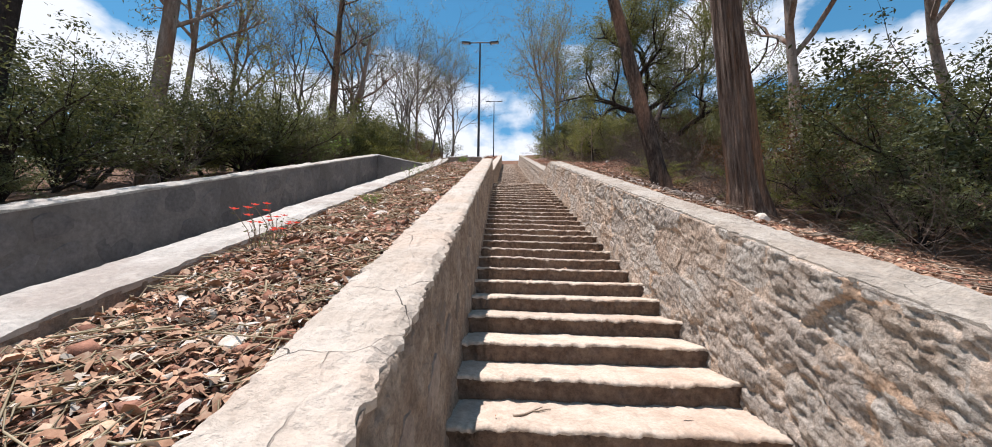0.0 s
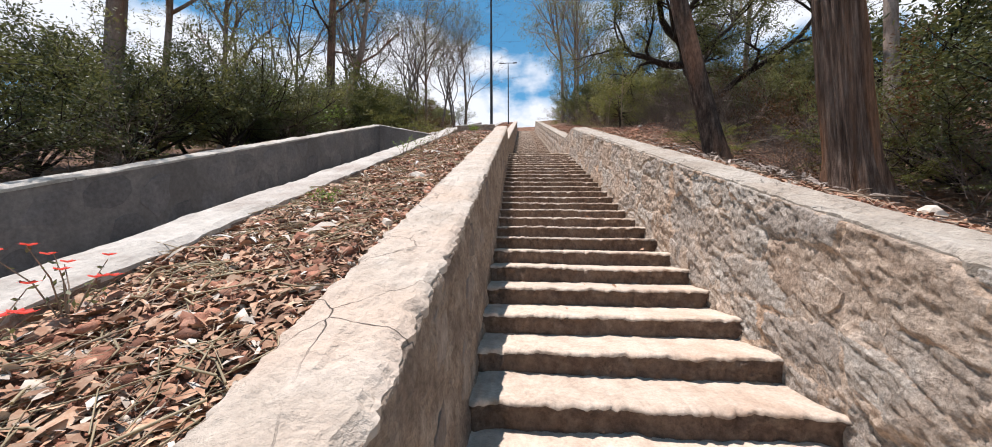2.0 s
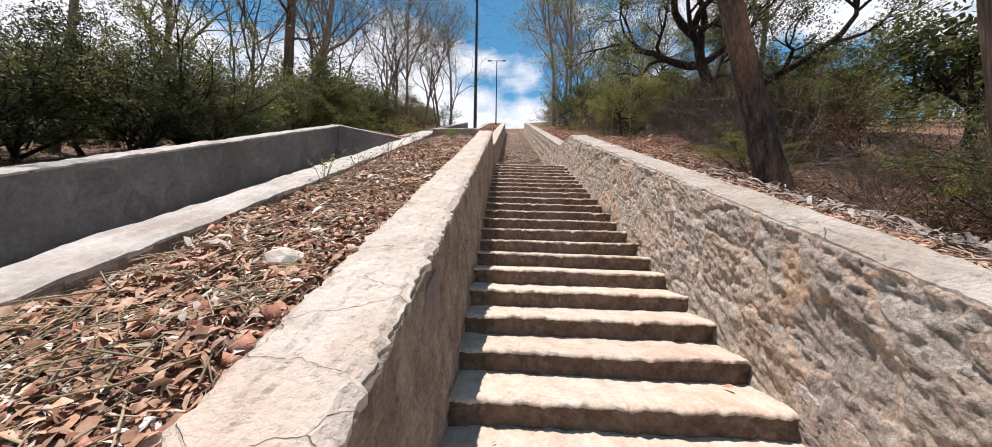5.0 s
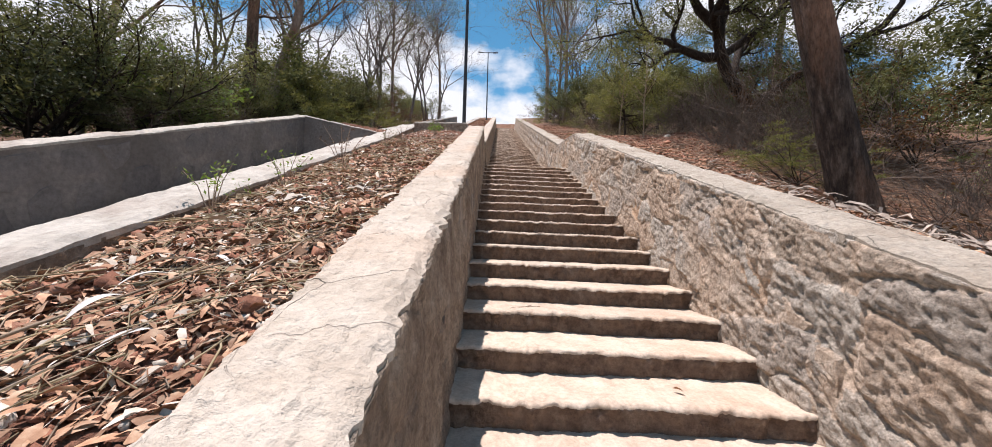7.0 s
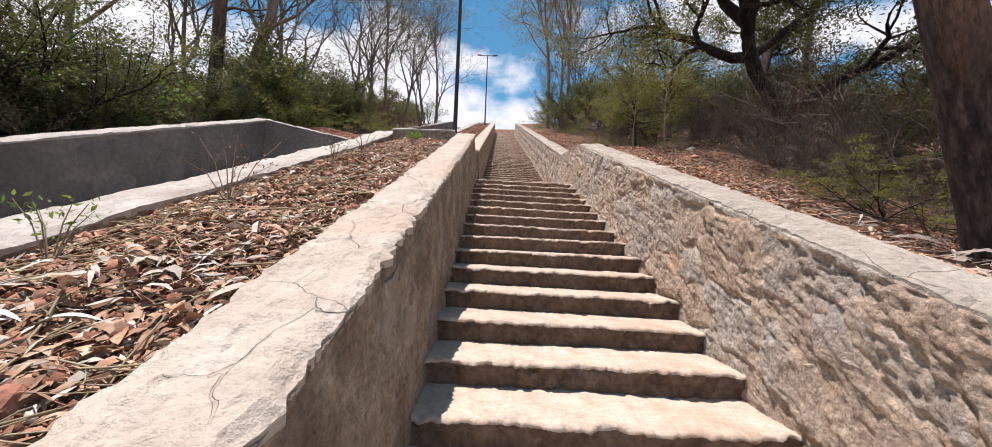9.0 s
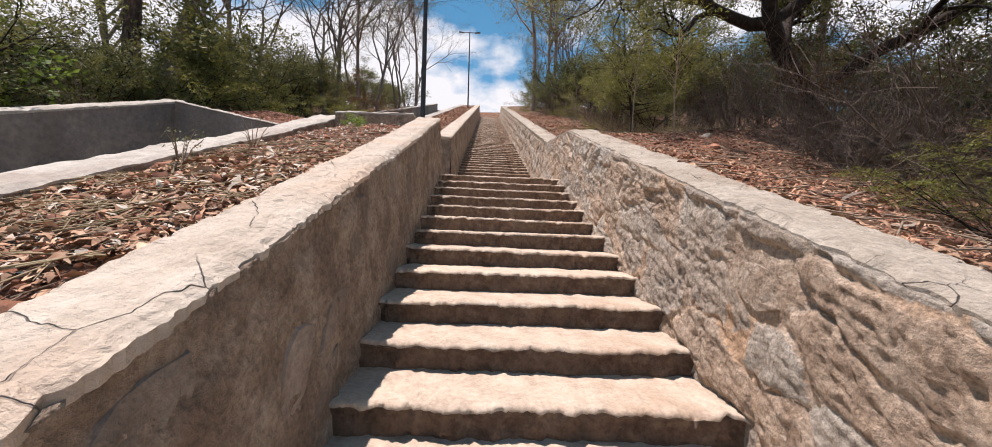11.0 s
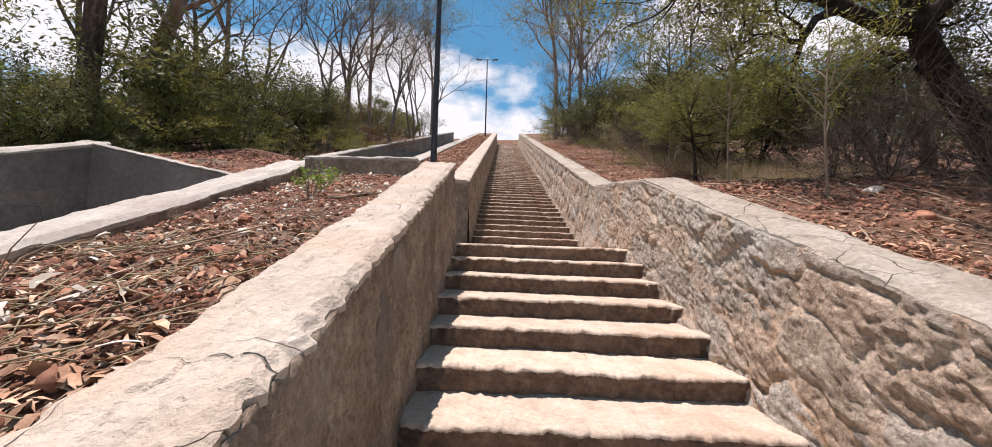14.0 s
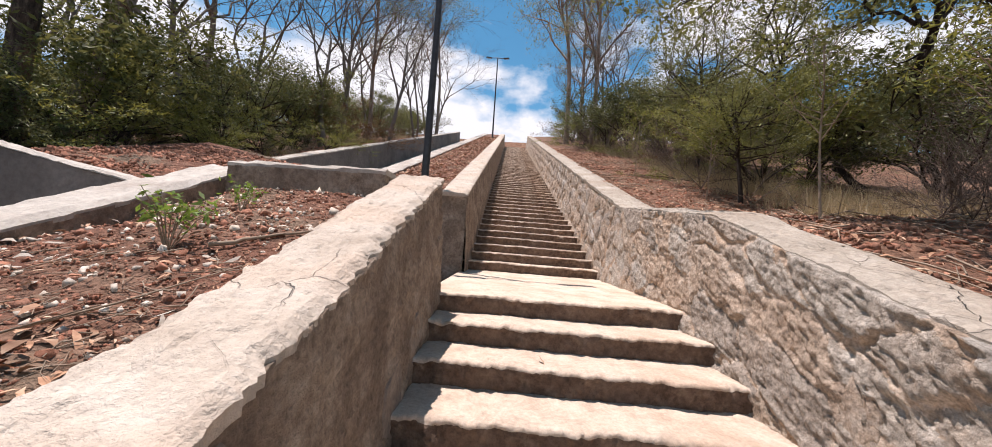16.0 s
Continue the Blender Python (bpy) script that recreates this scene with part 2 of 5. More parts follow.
M_SHED = material("shed_grey_bark", [(0.15, 0.115, 0.09), (0.27, 0.22, 0.18), (0.42, 0.36, 0.30)], 14, rough=0.8, bump=0.4, bump_scale=60, per_island=0.45)
M_BONE = material("bleached_leaf", [(0.55, 0.52, 0.48), (0.72, 0.70, 0.66)], 14, rough=0.7, bump=0.3, bump_scale=60, stain=(0.5, 0.42, 0.32), stain_scale=9)
M_TWIG = material("dry_twig", [(0.20, 0.145, 0.10), (0.34, 0.27, 0.20)], 14, bump=0.5, bump_scale=50, per_island=0.3)
M_BARK = material("stringy_bark", [(0.06, 0.038, 0.028), (0.19, 0.125, 0.09), (0.35, 0.265, 0.205)], 4, bump=1.0, bump_scale=7, bump_dist=0.06, stain=(0.33, 0.165, 0.085), stain_scale=0.6, stretch=(6, 6, 0.35), grit=0.5, grit_scale=9)
M_BARK2 = material("dark_patched_bark", [(0.03, 0.021, 0.017), (0.085, 0.06, 0.046), (0.20, 0.15, 0.115)], 5, bump=0.9, bump_scale=10, bump_dist=0.06, stain=(0.32, 0.18, 0.115), stain_scale=0.7, stretch=(3, 3, 0.8), grit=0.5, grit_scale=12)
M_OAKBARK = material("black_oak_bark", [(0.015, 0.011, 0.009), (0.035, 0.026, 0.021), (0.065, 0.05, 0.04)], 8, bump=1.0, bump_scale=14, bump_dist=0.06, stretch=(2, 2, 1))
M_PALEBARK = material("pale_smooth_bark", [(0.14, 0.10, 0.075), (0.26, 0.205, 0.165), (0.38, 0.32, 0.27)], 4, bump=0.6, bump_scale=14, bump_dist=0.04, stain=(0.20, 0.115, 0.075), stain_scale=1.5, stretch=(2, 2, 0.5), grit=0.35, grit_scale=12)
M_BARE = material("bare_branch", [(0.10, 0.08, 0.066), (0.19, 0.16, 0.135)], 6, bump=0.3, bump_scale=20, per_island=0.2)
M_BRUSH = material("grey_dry_brush", [(0.10, 0.075, 0.06), (0.20, 0.155, 0.125)], 6, bump=0.3, bump_scale=20, per_island=0.35)
M_LEAF = material("dull_olive_leaf", [(0.095, 0.112, 0.04), (0.185, 0.201, 0.081)], 3, rough=0.55, bump=0.1, per_island=0.4, translucent=(0.19, 0.18, 0.055))
M_LEAF2 = material("grey_green_leaf", [(0.095, 0.112, 0.052), (0.196, 0.22, 0.109)], 3, rough=0.5, bump=0.1, per_island=0.4, translucent=(0.18, 0.18, 0.07))
M_LEAF3 = material("yellow_green_leaf", [(0.123, 0.152, 0.038), (0.235, 0.262, 0.076)], 3, rough=0.55, bump=0.1, per_island=0.35, translucent=(0.27, 0.25, 0.05))
M_DARKLEAF = material("dark_oak_leaf", [(0.055, 0.067, 0.032), (0.115, 0.13, 0.063)], 3, rough=0.5, bump=0.1, per_island=0.4, translucent=(0.11, 0.115, 0.035))
M_EUC = material("pale_gum_leaf", [(0.123, 0.146, 0.057), (0.224, 0.232, 0.095)], 3, rough=0.5, bump=0.1, per_island=0.35, translucent=(0.22, 0.21, 0.08))
M_BROWNLEAF = material("russet_dead_leaf", [(0.10, 0.055, 0.03), (0.19, 0.11, 0.06)], 3, rough=0.7, bump=0.1, per_island=0.4, translucent=(0.16, 0.08, 0.03))
M_STRAW = material("straw_grass", [(0.34, 0.27, 0.16), (0.50, 0.42, 0.28)], 5, rough=0.7, bump=0.1, per_island=0.3, translucent=(0.35, 0.28, 0.14))
M_FLOWER = material("coral_red_petal", [(0.62, 0.035, 0.03), (0.78, 0.09, 0.06)], 20, rough=0.5, bump=0.1, per_island=0.2, translucent=(0.7, 0.08, 0.05))
M_FRESH = material("fresh_green_leaf", [(0.10, 0.17, 0.03), (0.19, 0.27, 0.06)], 10, rough=0.5, bump=0.1, per_island=0.3, translucent=(0.22, 0.32, 0.05))
M_POLE = material("dark_painted_steel", [(0.035, 0.036, 0.04), (0.07, 0.07, 0.075)], 8, rough=0.45, bump=0.1, bump_scale=60, metal=0.3)
M_LAMP = material("grey_lamp_glass", [(0.35, 0.36, 0.38), (0.45, 0.46, 0.48)], 8, rough=0.25, bump=0.05)
M_CONCRETE = material("channel_concrete", [(0.20, 0.18, 0.155), (0.32, 0.29, 0.25)], 4, bump=0.5, bump_scale=18, stain=(0.17, 0.145, 0.12), stain_scale=1)

# ---- mesh helpers ----


def mesh_of(name, verts, faces, mat, smooth=False):
    me = bpy.data.meshes.new(name)
    v = np.asarray(verts, dtype=np.float32).reshape(-1, 3)
    if isinstance(faces, np.ndarray):
        n, k = faces.shape
        me.vertices.add(len(v))
        me.vertices.foreach_set("co", v.ravel())
        me.loops.add(n * k)
        me.loops.foreach_set("vertex_index", faces.astype(np.int32).ravel())
        me.polygons.add(n)
        me.polygons.foreach_set("loop_start", np.arange(0, n * k, k, dtype=np.int32))
        me.update(calc_edges=True)
        me.validate()
    else:
        me.from_pydata(v.tolist(), [], faces)
    me.materials.append(mat)
    if smooth:
        me.polygons.foreach_set("use_smooth", [True] * len(me.polygons))
    me.update()
    return me


def put(name, me, parent=None, label="", at=None):
    ob = new(name, me)
    if at is not None:
        ob.matrix_basis = at
    if parent is not None:
        ob.parent = parent
    if label:
        ob["label"] = label
    return ob


def grid_faces(nu, nv, closed=False):
    i = np.arange(nu - 1)[:, None]
    j = np.arange(nv if closed else nv - 1)[None, :]
    j2 = (j + 1) % nv
    return np.stack([i * nv + j, (i + 1) * nv + j, (i + 1) * nv + j2, i * nv + j2], -1).reshape(-1, 4)


class Soup:
    """Collects vertices and quads (triangles repeat no corner: a quad with equal last corners is avoided by giving 4 corners)."""

    def __init__(self):
        self.v, self.f, self.n = [], [], 0

    def add(self, v, f):
        v = np.asarray(v, dtype=np.float32).reshape(-1, 3)
        self.v.append(v)
        self.f.append(np.asarray(f, dtype=np.int32) + self.n)
        self.n += len(v)

    def mesh(self, name, mat, smooth=False):
        return mesh_of(name, np.concatenate(self.v), np.concatenate(self.f), mat, smooth)


def tube(soup, pts, radii, sides=6):
    pts = np.asarray(pts, dtype=float)
    n = len(pts)
    tan = np.gradient(pts, axis=0)
    tan /= np.linalg.norm(tan, axis=1)[:, None] + 1e-9
    ref = np.array([0.31, 0.17, 0.93]) if abs(tan[0][2]) < 0.8 else np.array([0.95, 0.2, 0.1])
    a = np.cross(tan, ref)
    a /= np.linalg.norm(a, axis=1)[:, None] + 1e-9
    b = np.cross(tan, a)
    ang = np.linspace(0, 2 * np.pi, sides, endpoint=False)
    ring = a[:, None, :] * np.cos(ang)[None, :, None] + b[:, None, :] * np.sin(ang)[None, :, None]
    v = pts[:, None, :] + ring * np.asarray(radii)[:, None, None]
    soup.add(v.reshape(-1, 3), grid_faces(n, sides, True))


def leaves(soup, centres, rng, size, ratio=0.45, droop=0.0):
    """A folded diamond for each centre."""
    c = np.asarray(centres, dtype=float).reshape(-1, 3)
    n = len(c)
    d = rng.normal(size=(n, 3))
    d[:, 2] = d[:, 2] * 0.7 - droop * 2.5
    d /= np.linalg.norm(d, axis=1)[:, None] + 1e-9
    s = np.cross(d, rng.normal(size=(n, 3)) * 0.6 + np.array([0, 0, 1.0]))
    s /= np.linalg.norm(s, axis=1)[:, None] + 1e-9
    L = (size * rng.uniform(0.6, 1.4, n))[:, None]
    up = np.cross(d, s)
    v = np.stack([c - d * L * 0.5, c + s * L * ratio * 0.5 + up * L * 0.06, c + d * L * 0.5, c - s * L * ratio * 0.5 + up * L * 0.06], 1)
    soup.add(v.reshape(-1, 3), np.arange(4 * n).reshape(n, 4))


def fbm(x, y, z=0.0, octaves=4):
    return noise.fractal(Vector((x, y, z)), 1.0, 2.0, octaves)


# ---- the plan: profiles along the flight ----
RUN, RISE, Y0, Z0, N_LOW = 0.4255, 0.1503, 2.143, 0.765, 28
RUN_UP, RISE_UP = 0.438, 0.1486
X_RIGHT = 1.53
BATTER = 0.11
LAND_Y = Y0 + RUN * N_LOW
LEFT_BATTER = 0.05
UP_Y, N_UP = 16.95, 70
TOP_Y = UP_Y + RUN_UP * N_UP


def step_z(k):
    """Height of the nosing of step k: the flight steepens a little half-way."""
    return Z0 + 0.147 * min(k, 14) + 0.156 * min(max(k - 14, 0), 6) + 0.1513 * max(k - 20, 0)


LAND_Z = step_z(N_LOW)


def x_left(y):
    return -0.33 - 0.0145 * min(max(y, -4), 16)


def cap_outer(y):
    return -0.69 - 0.0160 * min(max(y, -4), 18)


def kerb_in(y):
    return -1.70 - 0.034 * min(max(y, -4), 15)


def kerb_out(y):
    return -2.10 - 0.034 * min(max(y, -4), 15)


FAR_X = -4.95


def top_right(y):
    if y < 13.9:
        return 0.965 + 0.3455 * y
    if y < 16.3:
        return 5.767 + (y - 13.9) * 0.14
    return 6.103 + 0.3395 * (min(y, TOP_Y) - 16.3)


def top_left(y):
    if y < 15.2:
        return 0.93 + 0.352 * y + 0.022 * max(0.0, y - 12)
    return 6.15 + 0.3395 * (min(y, TOP_Y) - 16.4)


def top_far(y):
    if y < 14.4:
        return 0.835 + 0.3715 * y
    return 6.15 + 0.3395 * (min(y, TOP_Y) - 16.4)


def stair_line(y):
    if y < LAND_Y:
        return step_z((y - Y0) / RUN)
    if y < UP_Y:
        return LAND_Z
    return LAND_Z + 0.05 + (min(y, TOP_Y) - UP_Y) * RISE_UP / RUN_UP


def terrain(x, y):
    """Height of the open ground beside the walls."""
    if x > 0:
        base = top_right(y)
        out = max(0.0, x - 2.0)
        fade = min(1.0, max(0.0, (13.5 - y) / 4.5))
        z = base - 0.05 - fade * min(0.27 * out, 0.75) + 0.02 * out * (1 - fade)
    else:
        base = top_far(y)
        out = max(0.0, FAR_X - 0.4 - x)
        z = base - 0.14 - min(0.10 * out, 0.5)
    if y > TOP_Y:
        z += 0.02 * (y - TOP_Y) if y < 80 else 0.02 * (80 - TOP_Y)
    if y < -8:
        z = z - 0.3455 * (y + 8) * (0.85 if y > -60 else 1.0)
    far = min(1.0, max(0.0, (abs(x) - 2.2) / 3.0))
    return z + 0.05 * fbm(x * 0.9, y * 0.9) * min(1.0, abs(x) / 3 + 0.2) + 0.18 * far * fbm(x * 0.17, y * 0.17, 3.1)


# ---- ground sheet ----


def build_ground():
    xs = [-600, -300, -150, -80, -50, -36, -28, -22] + list(np.arange(-18, -5.4, 0.6)) + [-5.32, -5.25, -2.0, 1.80, 1.86] + list(np.arange(2.0, 7, 0.3)) + list(np.arange(7, 18, 0.7)) + [20, 24, 30, 40, 60, 100, 200, 400, 600]
    ys = [-600, -300, -120, -60, -30, -18, -12] + list(np.arange(-8, 20, 0.4)) + list(np.arange(20, 54, 1.0)) + [56, 60, 66, 74, 90, 120, 180, 300, 600]
    v = []
    for y in ys:
        for x in xs:
            if -5.3 < x < 1.83 and -8.5 < y < TOP_Y + 2:
                z = stair_line(max(y, -8)) - 1.1
                if y < -8:
                    z -= 0.3
            else:
                z = terrain(x, y)
            v.append((x, y, z))
    me = mesh_of("ground", v, grid_faces(len(ys), len(xs)), M_GROUND, True)
    me.flip_normals()
    tagged(put("ground", me), "dry hillside of red soil, leaf litter and gravel", "ground", kind="structure")


build_ground()

# ---- steps ----


def slab(width_l, width_r, depth, height, seed, tilt=0.03, back=0.0, nx=190):
    """A worn stone step: the nosing wavers, chips have broken off its lip and the riser is hacked. Origin at the nosing, top at z 0."""
    r = np.random.default_rng(seed)
    off = r.uniform(0, 100)
    xs = np.linspace(width_l, width_r, nx)
    prof = [(0.016, -height), (0.012, -height * 0.72), (0.016, -height * 0.45), (0.004, -height * 0.24), (-0.004, -0.022), (0.004, -0.004), (0.03, 0.0), (0.09, 0.0), (depth * 0.5, 0.0), (depth * 0.8, 0.0), (depth, 0.002)]
    chips = [(r.uniform(width_l, width_r), r.uniform(0.02, 0.09), r.uniform(0.008, 0.03)) for _ in range(7)]
    v = []
    for x in xs:
        w = 0.026 * fbm(x * 1.7 + off, seed * 3.7) + 0.016 * fbm(x * 9 + off, seed * 1.3)
        fine = 0.008 * fbm(x * 31 + off, seed)
        h = 0.014 * fbm(x * 1.3 + off, 9 + seed) + 0.009 * fbm(x * 11 + off, 20 + seed) + 0.006 * fbm(x * 34 + off, 30 + seed)
        cut = max([c * max(0.0, 1 - abs(x - p) / q) for p, q, c in chips])
        for i, (py, pz) in enumerate(prof):
            yy = py + (w if i < 7 else 0.0) + (fine if 3 < i < 7 else 0.0) + (0.026 * fbm(x * 11, pz * 26, seed, 5) if i < 5 else 0.0) + (cut if 2 < i < 7 else 0.0)
            zz = pz + (h if i > 3 else 0.0) * (1.0 if i < 7 else 0.4) - tilt * (x - 0.6) / 2 + back * max(0.0, py) / depth - (cut * 0.6 if 3 < i < 6 else 0.0)
            zz += 0.006 * fbm(x * 5 + off, py * 9, seed) if i > 6 else 0.0
            v.append((x, yy, zz))
    f = grid_faces(nx, len(prof))
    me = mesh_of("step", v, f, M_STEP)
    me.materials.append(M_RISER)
    # front faces take the riser colour, painted darker than the treads for shade
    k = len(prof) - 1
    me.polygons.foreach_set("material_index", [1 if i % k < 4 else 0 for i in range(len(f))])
    return me


def build_stairs():
    stairs = tagged(new("stairs"), "long straight flight of worn tan stone steps", "stairs", kind="structure")
    r = np.random.default_rng(12)
    for k in range(-14, N_LOW + 1):
        y, z = Y0 + RUN * k, step_z(k)
        depth = RUN + 0.06 if k < N_LOW else UP_Y - LAND_Y + 0.06
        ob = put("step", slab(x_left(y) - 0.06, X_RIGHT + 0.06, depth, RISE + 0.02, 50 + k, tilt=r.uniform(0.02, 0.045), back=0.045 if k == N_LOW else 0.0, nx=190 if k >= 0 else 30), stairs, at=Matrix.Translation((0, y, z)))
        if k == N_LOW:
            ob["label"] = "long landing slab at the head of the lower flight"
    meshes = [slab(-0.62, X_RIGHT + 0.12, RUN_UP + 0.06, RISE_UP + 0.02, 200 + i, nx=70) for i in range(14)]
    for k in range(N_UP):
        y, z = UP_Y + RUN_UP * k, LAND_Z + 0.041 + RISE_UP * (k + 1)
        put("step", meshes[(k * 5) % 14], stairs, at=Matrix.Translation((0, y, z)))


build_stairs()

# ---- walls ----


def wall_body(name, y0, y1, face, back, top, low, mat, side, rough, dy=0.07, nz=14, batter=0.0):
    """A wall along y. face(y): the side towards the steps; side +1 if that face looks to +x."""
    ys = np.linspace(y0, y1, max(2, int((y1 - y0) / dy)))
    v = []
    for y in ys:
        zt, zl, xf, xb = top(y) - 0.035, low(y), face(y), back(y)
        for j in range(nz):
            z = zl + (zt - zl) * j / (nz - 1)
            d = rough * (fbm(y * 1.6, z * 1.6, 5 * side) * 0.55 + fbm(y * 7.5, z * 7.5, 2.0, 5) * 0.40 - 0.25 * abs(fbm(y * 3.1, z * 3.1, 9.0)) + 0.16 * fbm(y * 17, z * 17, 4.0, 2))
            v.append((xf + side * d - side * batter * (z - zl - 0.25), y, z))
        v.append((xb, y, zt))
        v.append((xb, y, zl))
    m = nz + 2
    f = grid_faces(len(ys), m, True).tolist()
    f.append(list(range(m)))
    f.append([len(v) - 1 - i for i in range(m)])
    if side > 0:
        f = [q[::-1] for q in f]
    return mesh_of(name, v, f, mat)


def lattice(seed):
    return np.random.default_rng(seed).uniform(-1, 1, (256, 256))


def value_noise(u, v, seed):
    """Smooth random field over arrays u, v."""
    g = lattice(seed)
    i, j = np.floor(u).astype(int), np.floor(v).astype(int)
    a, b = u - i, v - j
    a, b = a * a * (3 - 2 * a), b * b * (3 - 2 * b)
    c = lambda p, q: g[(i + p) % 256, (j + q) % 256]
    return (c(0, 0) * (1 - a) + c(1, 0) * a) * (1 - b) + (c(0, 1) * (1 - a) + c(1, 1) * a) * b


def hewn(u, v, seed):
    """Depth of a face of roughly broken stones in lime mortar, in metres."""
    wu = u + 0.10 * value_noise(u * 3.1, v * 3.1, seed) + 0.03 * value_noise(u * 11, v * 11, seed + 1)
    wv = v + 0.08 * value_noise(u * 3.3, v * 3.3, seed + 2) + 0.03 * value_noise(u * 12, v * 12, seed + 3)
    gu, gv = wu / 0.55, wv / 0.28
    i0, j0 = np.floor(gu).astype(int), np.floor(gv).astype(int)
    best = np.full(u.shape, 9.0)
    second = np.full(u.shape, 9.0)
    lift, tu, tv, du, dv, tone = (np.zeros(u.shape) for _ in range(6))
    jx, jy, hz, ta, tb, tn = (lattice(seed + 10 + k) for k in range(6))
    for di in (-1, 0, 1):
        for dj in (-1, 0, 1):
            i, j = (i0 + di) % 256, (j0 + dj) % 256
            pu, pv = i0 + di + 0.5 + 0.42 * jx[i, j], j0 + dj + 0.5 + 0.40 * jy[i, j]
            d = np.hypot((gu - pu), (gv - pv))
            near = d < best
            second = np.where(near, best, np.minimum(second, d))
            best = np.where(near, d, best)
            lift, tu, tv = np.where(near, hz[i, j], lift), np.where(near, ta[i, j], tu), np.where(near, tb[i, j], tv)
            tone = np.where(near, tn[i, j], tone)
            du, dv = np.where(near, gu - pu, du), np.where(near, gv - pv, dv)
    edge = np.clip((second - best) / 0.16, 0, 1)
    stone = 0.013 * lift + 0.019 * tu * du + 0.015 * tv * dv + 0.010
    mortar = -0.006 + 0.012 * value_noise(u * 2.3, v * 2.3, seed + 4)
    z = mortar + (stone - mortar) * edge ** 0.6
    # broken facets: steps along skewed bands, then grit
    rid = lambda f, k: 1 - 2 * np.abs(value_noise(u * f + 0.2 * value_noise(u * 9, v * 9, seed + k) * f / 9, v * f * 1.3, seed + k))
    rough = 0.5 + 0.5 * value_noise(u * 1.9, v * 2.6, seed + 21)
    z += 0.009 * rid(4.5, 5) + (0.003 + 0.007 * rough) * rid(11, 6) + (0.0035 + 0.007 * rough) * rid(24, 7) + (0.0035 + 0.006 * rough) * value_noise(u * 44, v * 44, seed + 8)
    kind = np.where(edge + 0.5 * value_noise(u * 7, v * 7, seed + 9) < 0.55, 0, np.clip(((tone + 1) * 2.0).astype(int), 0, 3) + 1)
    return z - 0.004, kind


def hewn_body(name, y0, y1, face, back, top, low, mat, side, seed, dy, nz, batter=0.0, depth=1.0, stones=()):
    """A wall along y like wall_body, with a finely broken face."""
    ys = np.linspace(y0, y1, max(2, int((y1 - y0) / dy)))
    zt, zl = np.array([top(y) - 0.035 for y in ys]), np.array([low(y) for y in ys])
    xf, xb = np.array([face(y) for y in ys]), np.array([back(y) for y in ys])
    u = np.linspace(0, 1, nz)
    Z = zl[:, None] + (zt - zl)[:, None] * u[None, :]
    Y = np.repeat(ys[:, None], nz, 1)
    d, kind = hewn(Y + 40, Z - 0.345 * Y + 40, seed)
    X = xf[:, None] + side * depth * d - side * batter * (Z - zl[:, None] - 0.25)
    v = np.stack([X, Y, Z], -1)
    rim = np.stack([np.stack([xb, ys, zt], -1), np.stack([xb, ys, zl], -1)], 1)
    v = np.concatenate([v, rim], 1).reshape(-1, 3)
    f = grid_faces(len(ys), nz + 2, True)
    me = mesh_of(name, v, f[:, ::-1].copy() if side > 0 else f, mat)
    if stones:
        for m in stones:
            me.materials.append(m)
        k = np.zeros((len(ys) - 1, nz + 2), dtype=np.int32)
        k[:, :nz] = kind[:-1]
        me.polygons.foreach_set("material_index", k.ravel())
        me.update()
    return me


def wall_cap(name, y0, y1, xa, xb, top, mat, thick=0.05, dy=0.06, wob=0.02, nx=9, seed=0, spall=0.006):
    """The mortar capping: slightly domed, with chipped edges."""
    ys = np.linspace(y0, y1, max(2, int((y1 - y0) / dy)))
    v = []
    for y in ys:
        a, b, zt = xa(y), xb(y), top(y)
        ea = wob * (0.4 * fbm(y * 2.3, seed, 1.0) + 0.75 * fbm(y * 13, seed, 2.0))
        eb = wob * (0.4 * fbm(y * 2.3, seed, 7.0) + 0.75 * fbm(y * 13, seed, 8.0))
        row = [(a + ea, y, zt - thick)]
        for i in range(nx):
            u = i / (nx - 1)
            edge = 0.022 * max(0.0, 1 - min(u, 1 - u) * 9)
            row.append((a + ea + (b + eb - a - ea) * u, y, zt - edge + 0.012 * fbm(y * 2.1, u * 3 + seed, 4.0) + 0.007 * fbm(y * 11, u * 5 + seed, 6.0) + spall * round(2.2 * fbm(y * 1.7 + 2 * u, u * 1.6 - 0.6 * y + seed, 9.0, 3))))
        row.append((b + eb, y, zt - thick))
        v += row
    m = nx + 2
    f = grid_faces(len(ys), m, True).tolist()
    f.append(list(range(m)))
    f.append([len(v) - 1 - i for i in range(m)])
    if xb(y0) > xa(y0):
        f = [q[::-1] for q in f]
    return mesh_of(name, v, f, mat)


def clip(poly, p, q):
    """Keep the part of poly nearer to p than to q."""
    mid, d = (p + q) / 2, q - p
    out = []
    for i in range(len(poly)):
        a, b = poly[i], poly[(i + 1) % len(poly)]
        da, db = np.dot(a - mid, d), np.dot(b - mid, d)
        if da <= 0:
            out.append(a)
        if da * db < 0:
            out.append(a + (b - a) * da / (da - db))
    return out


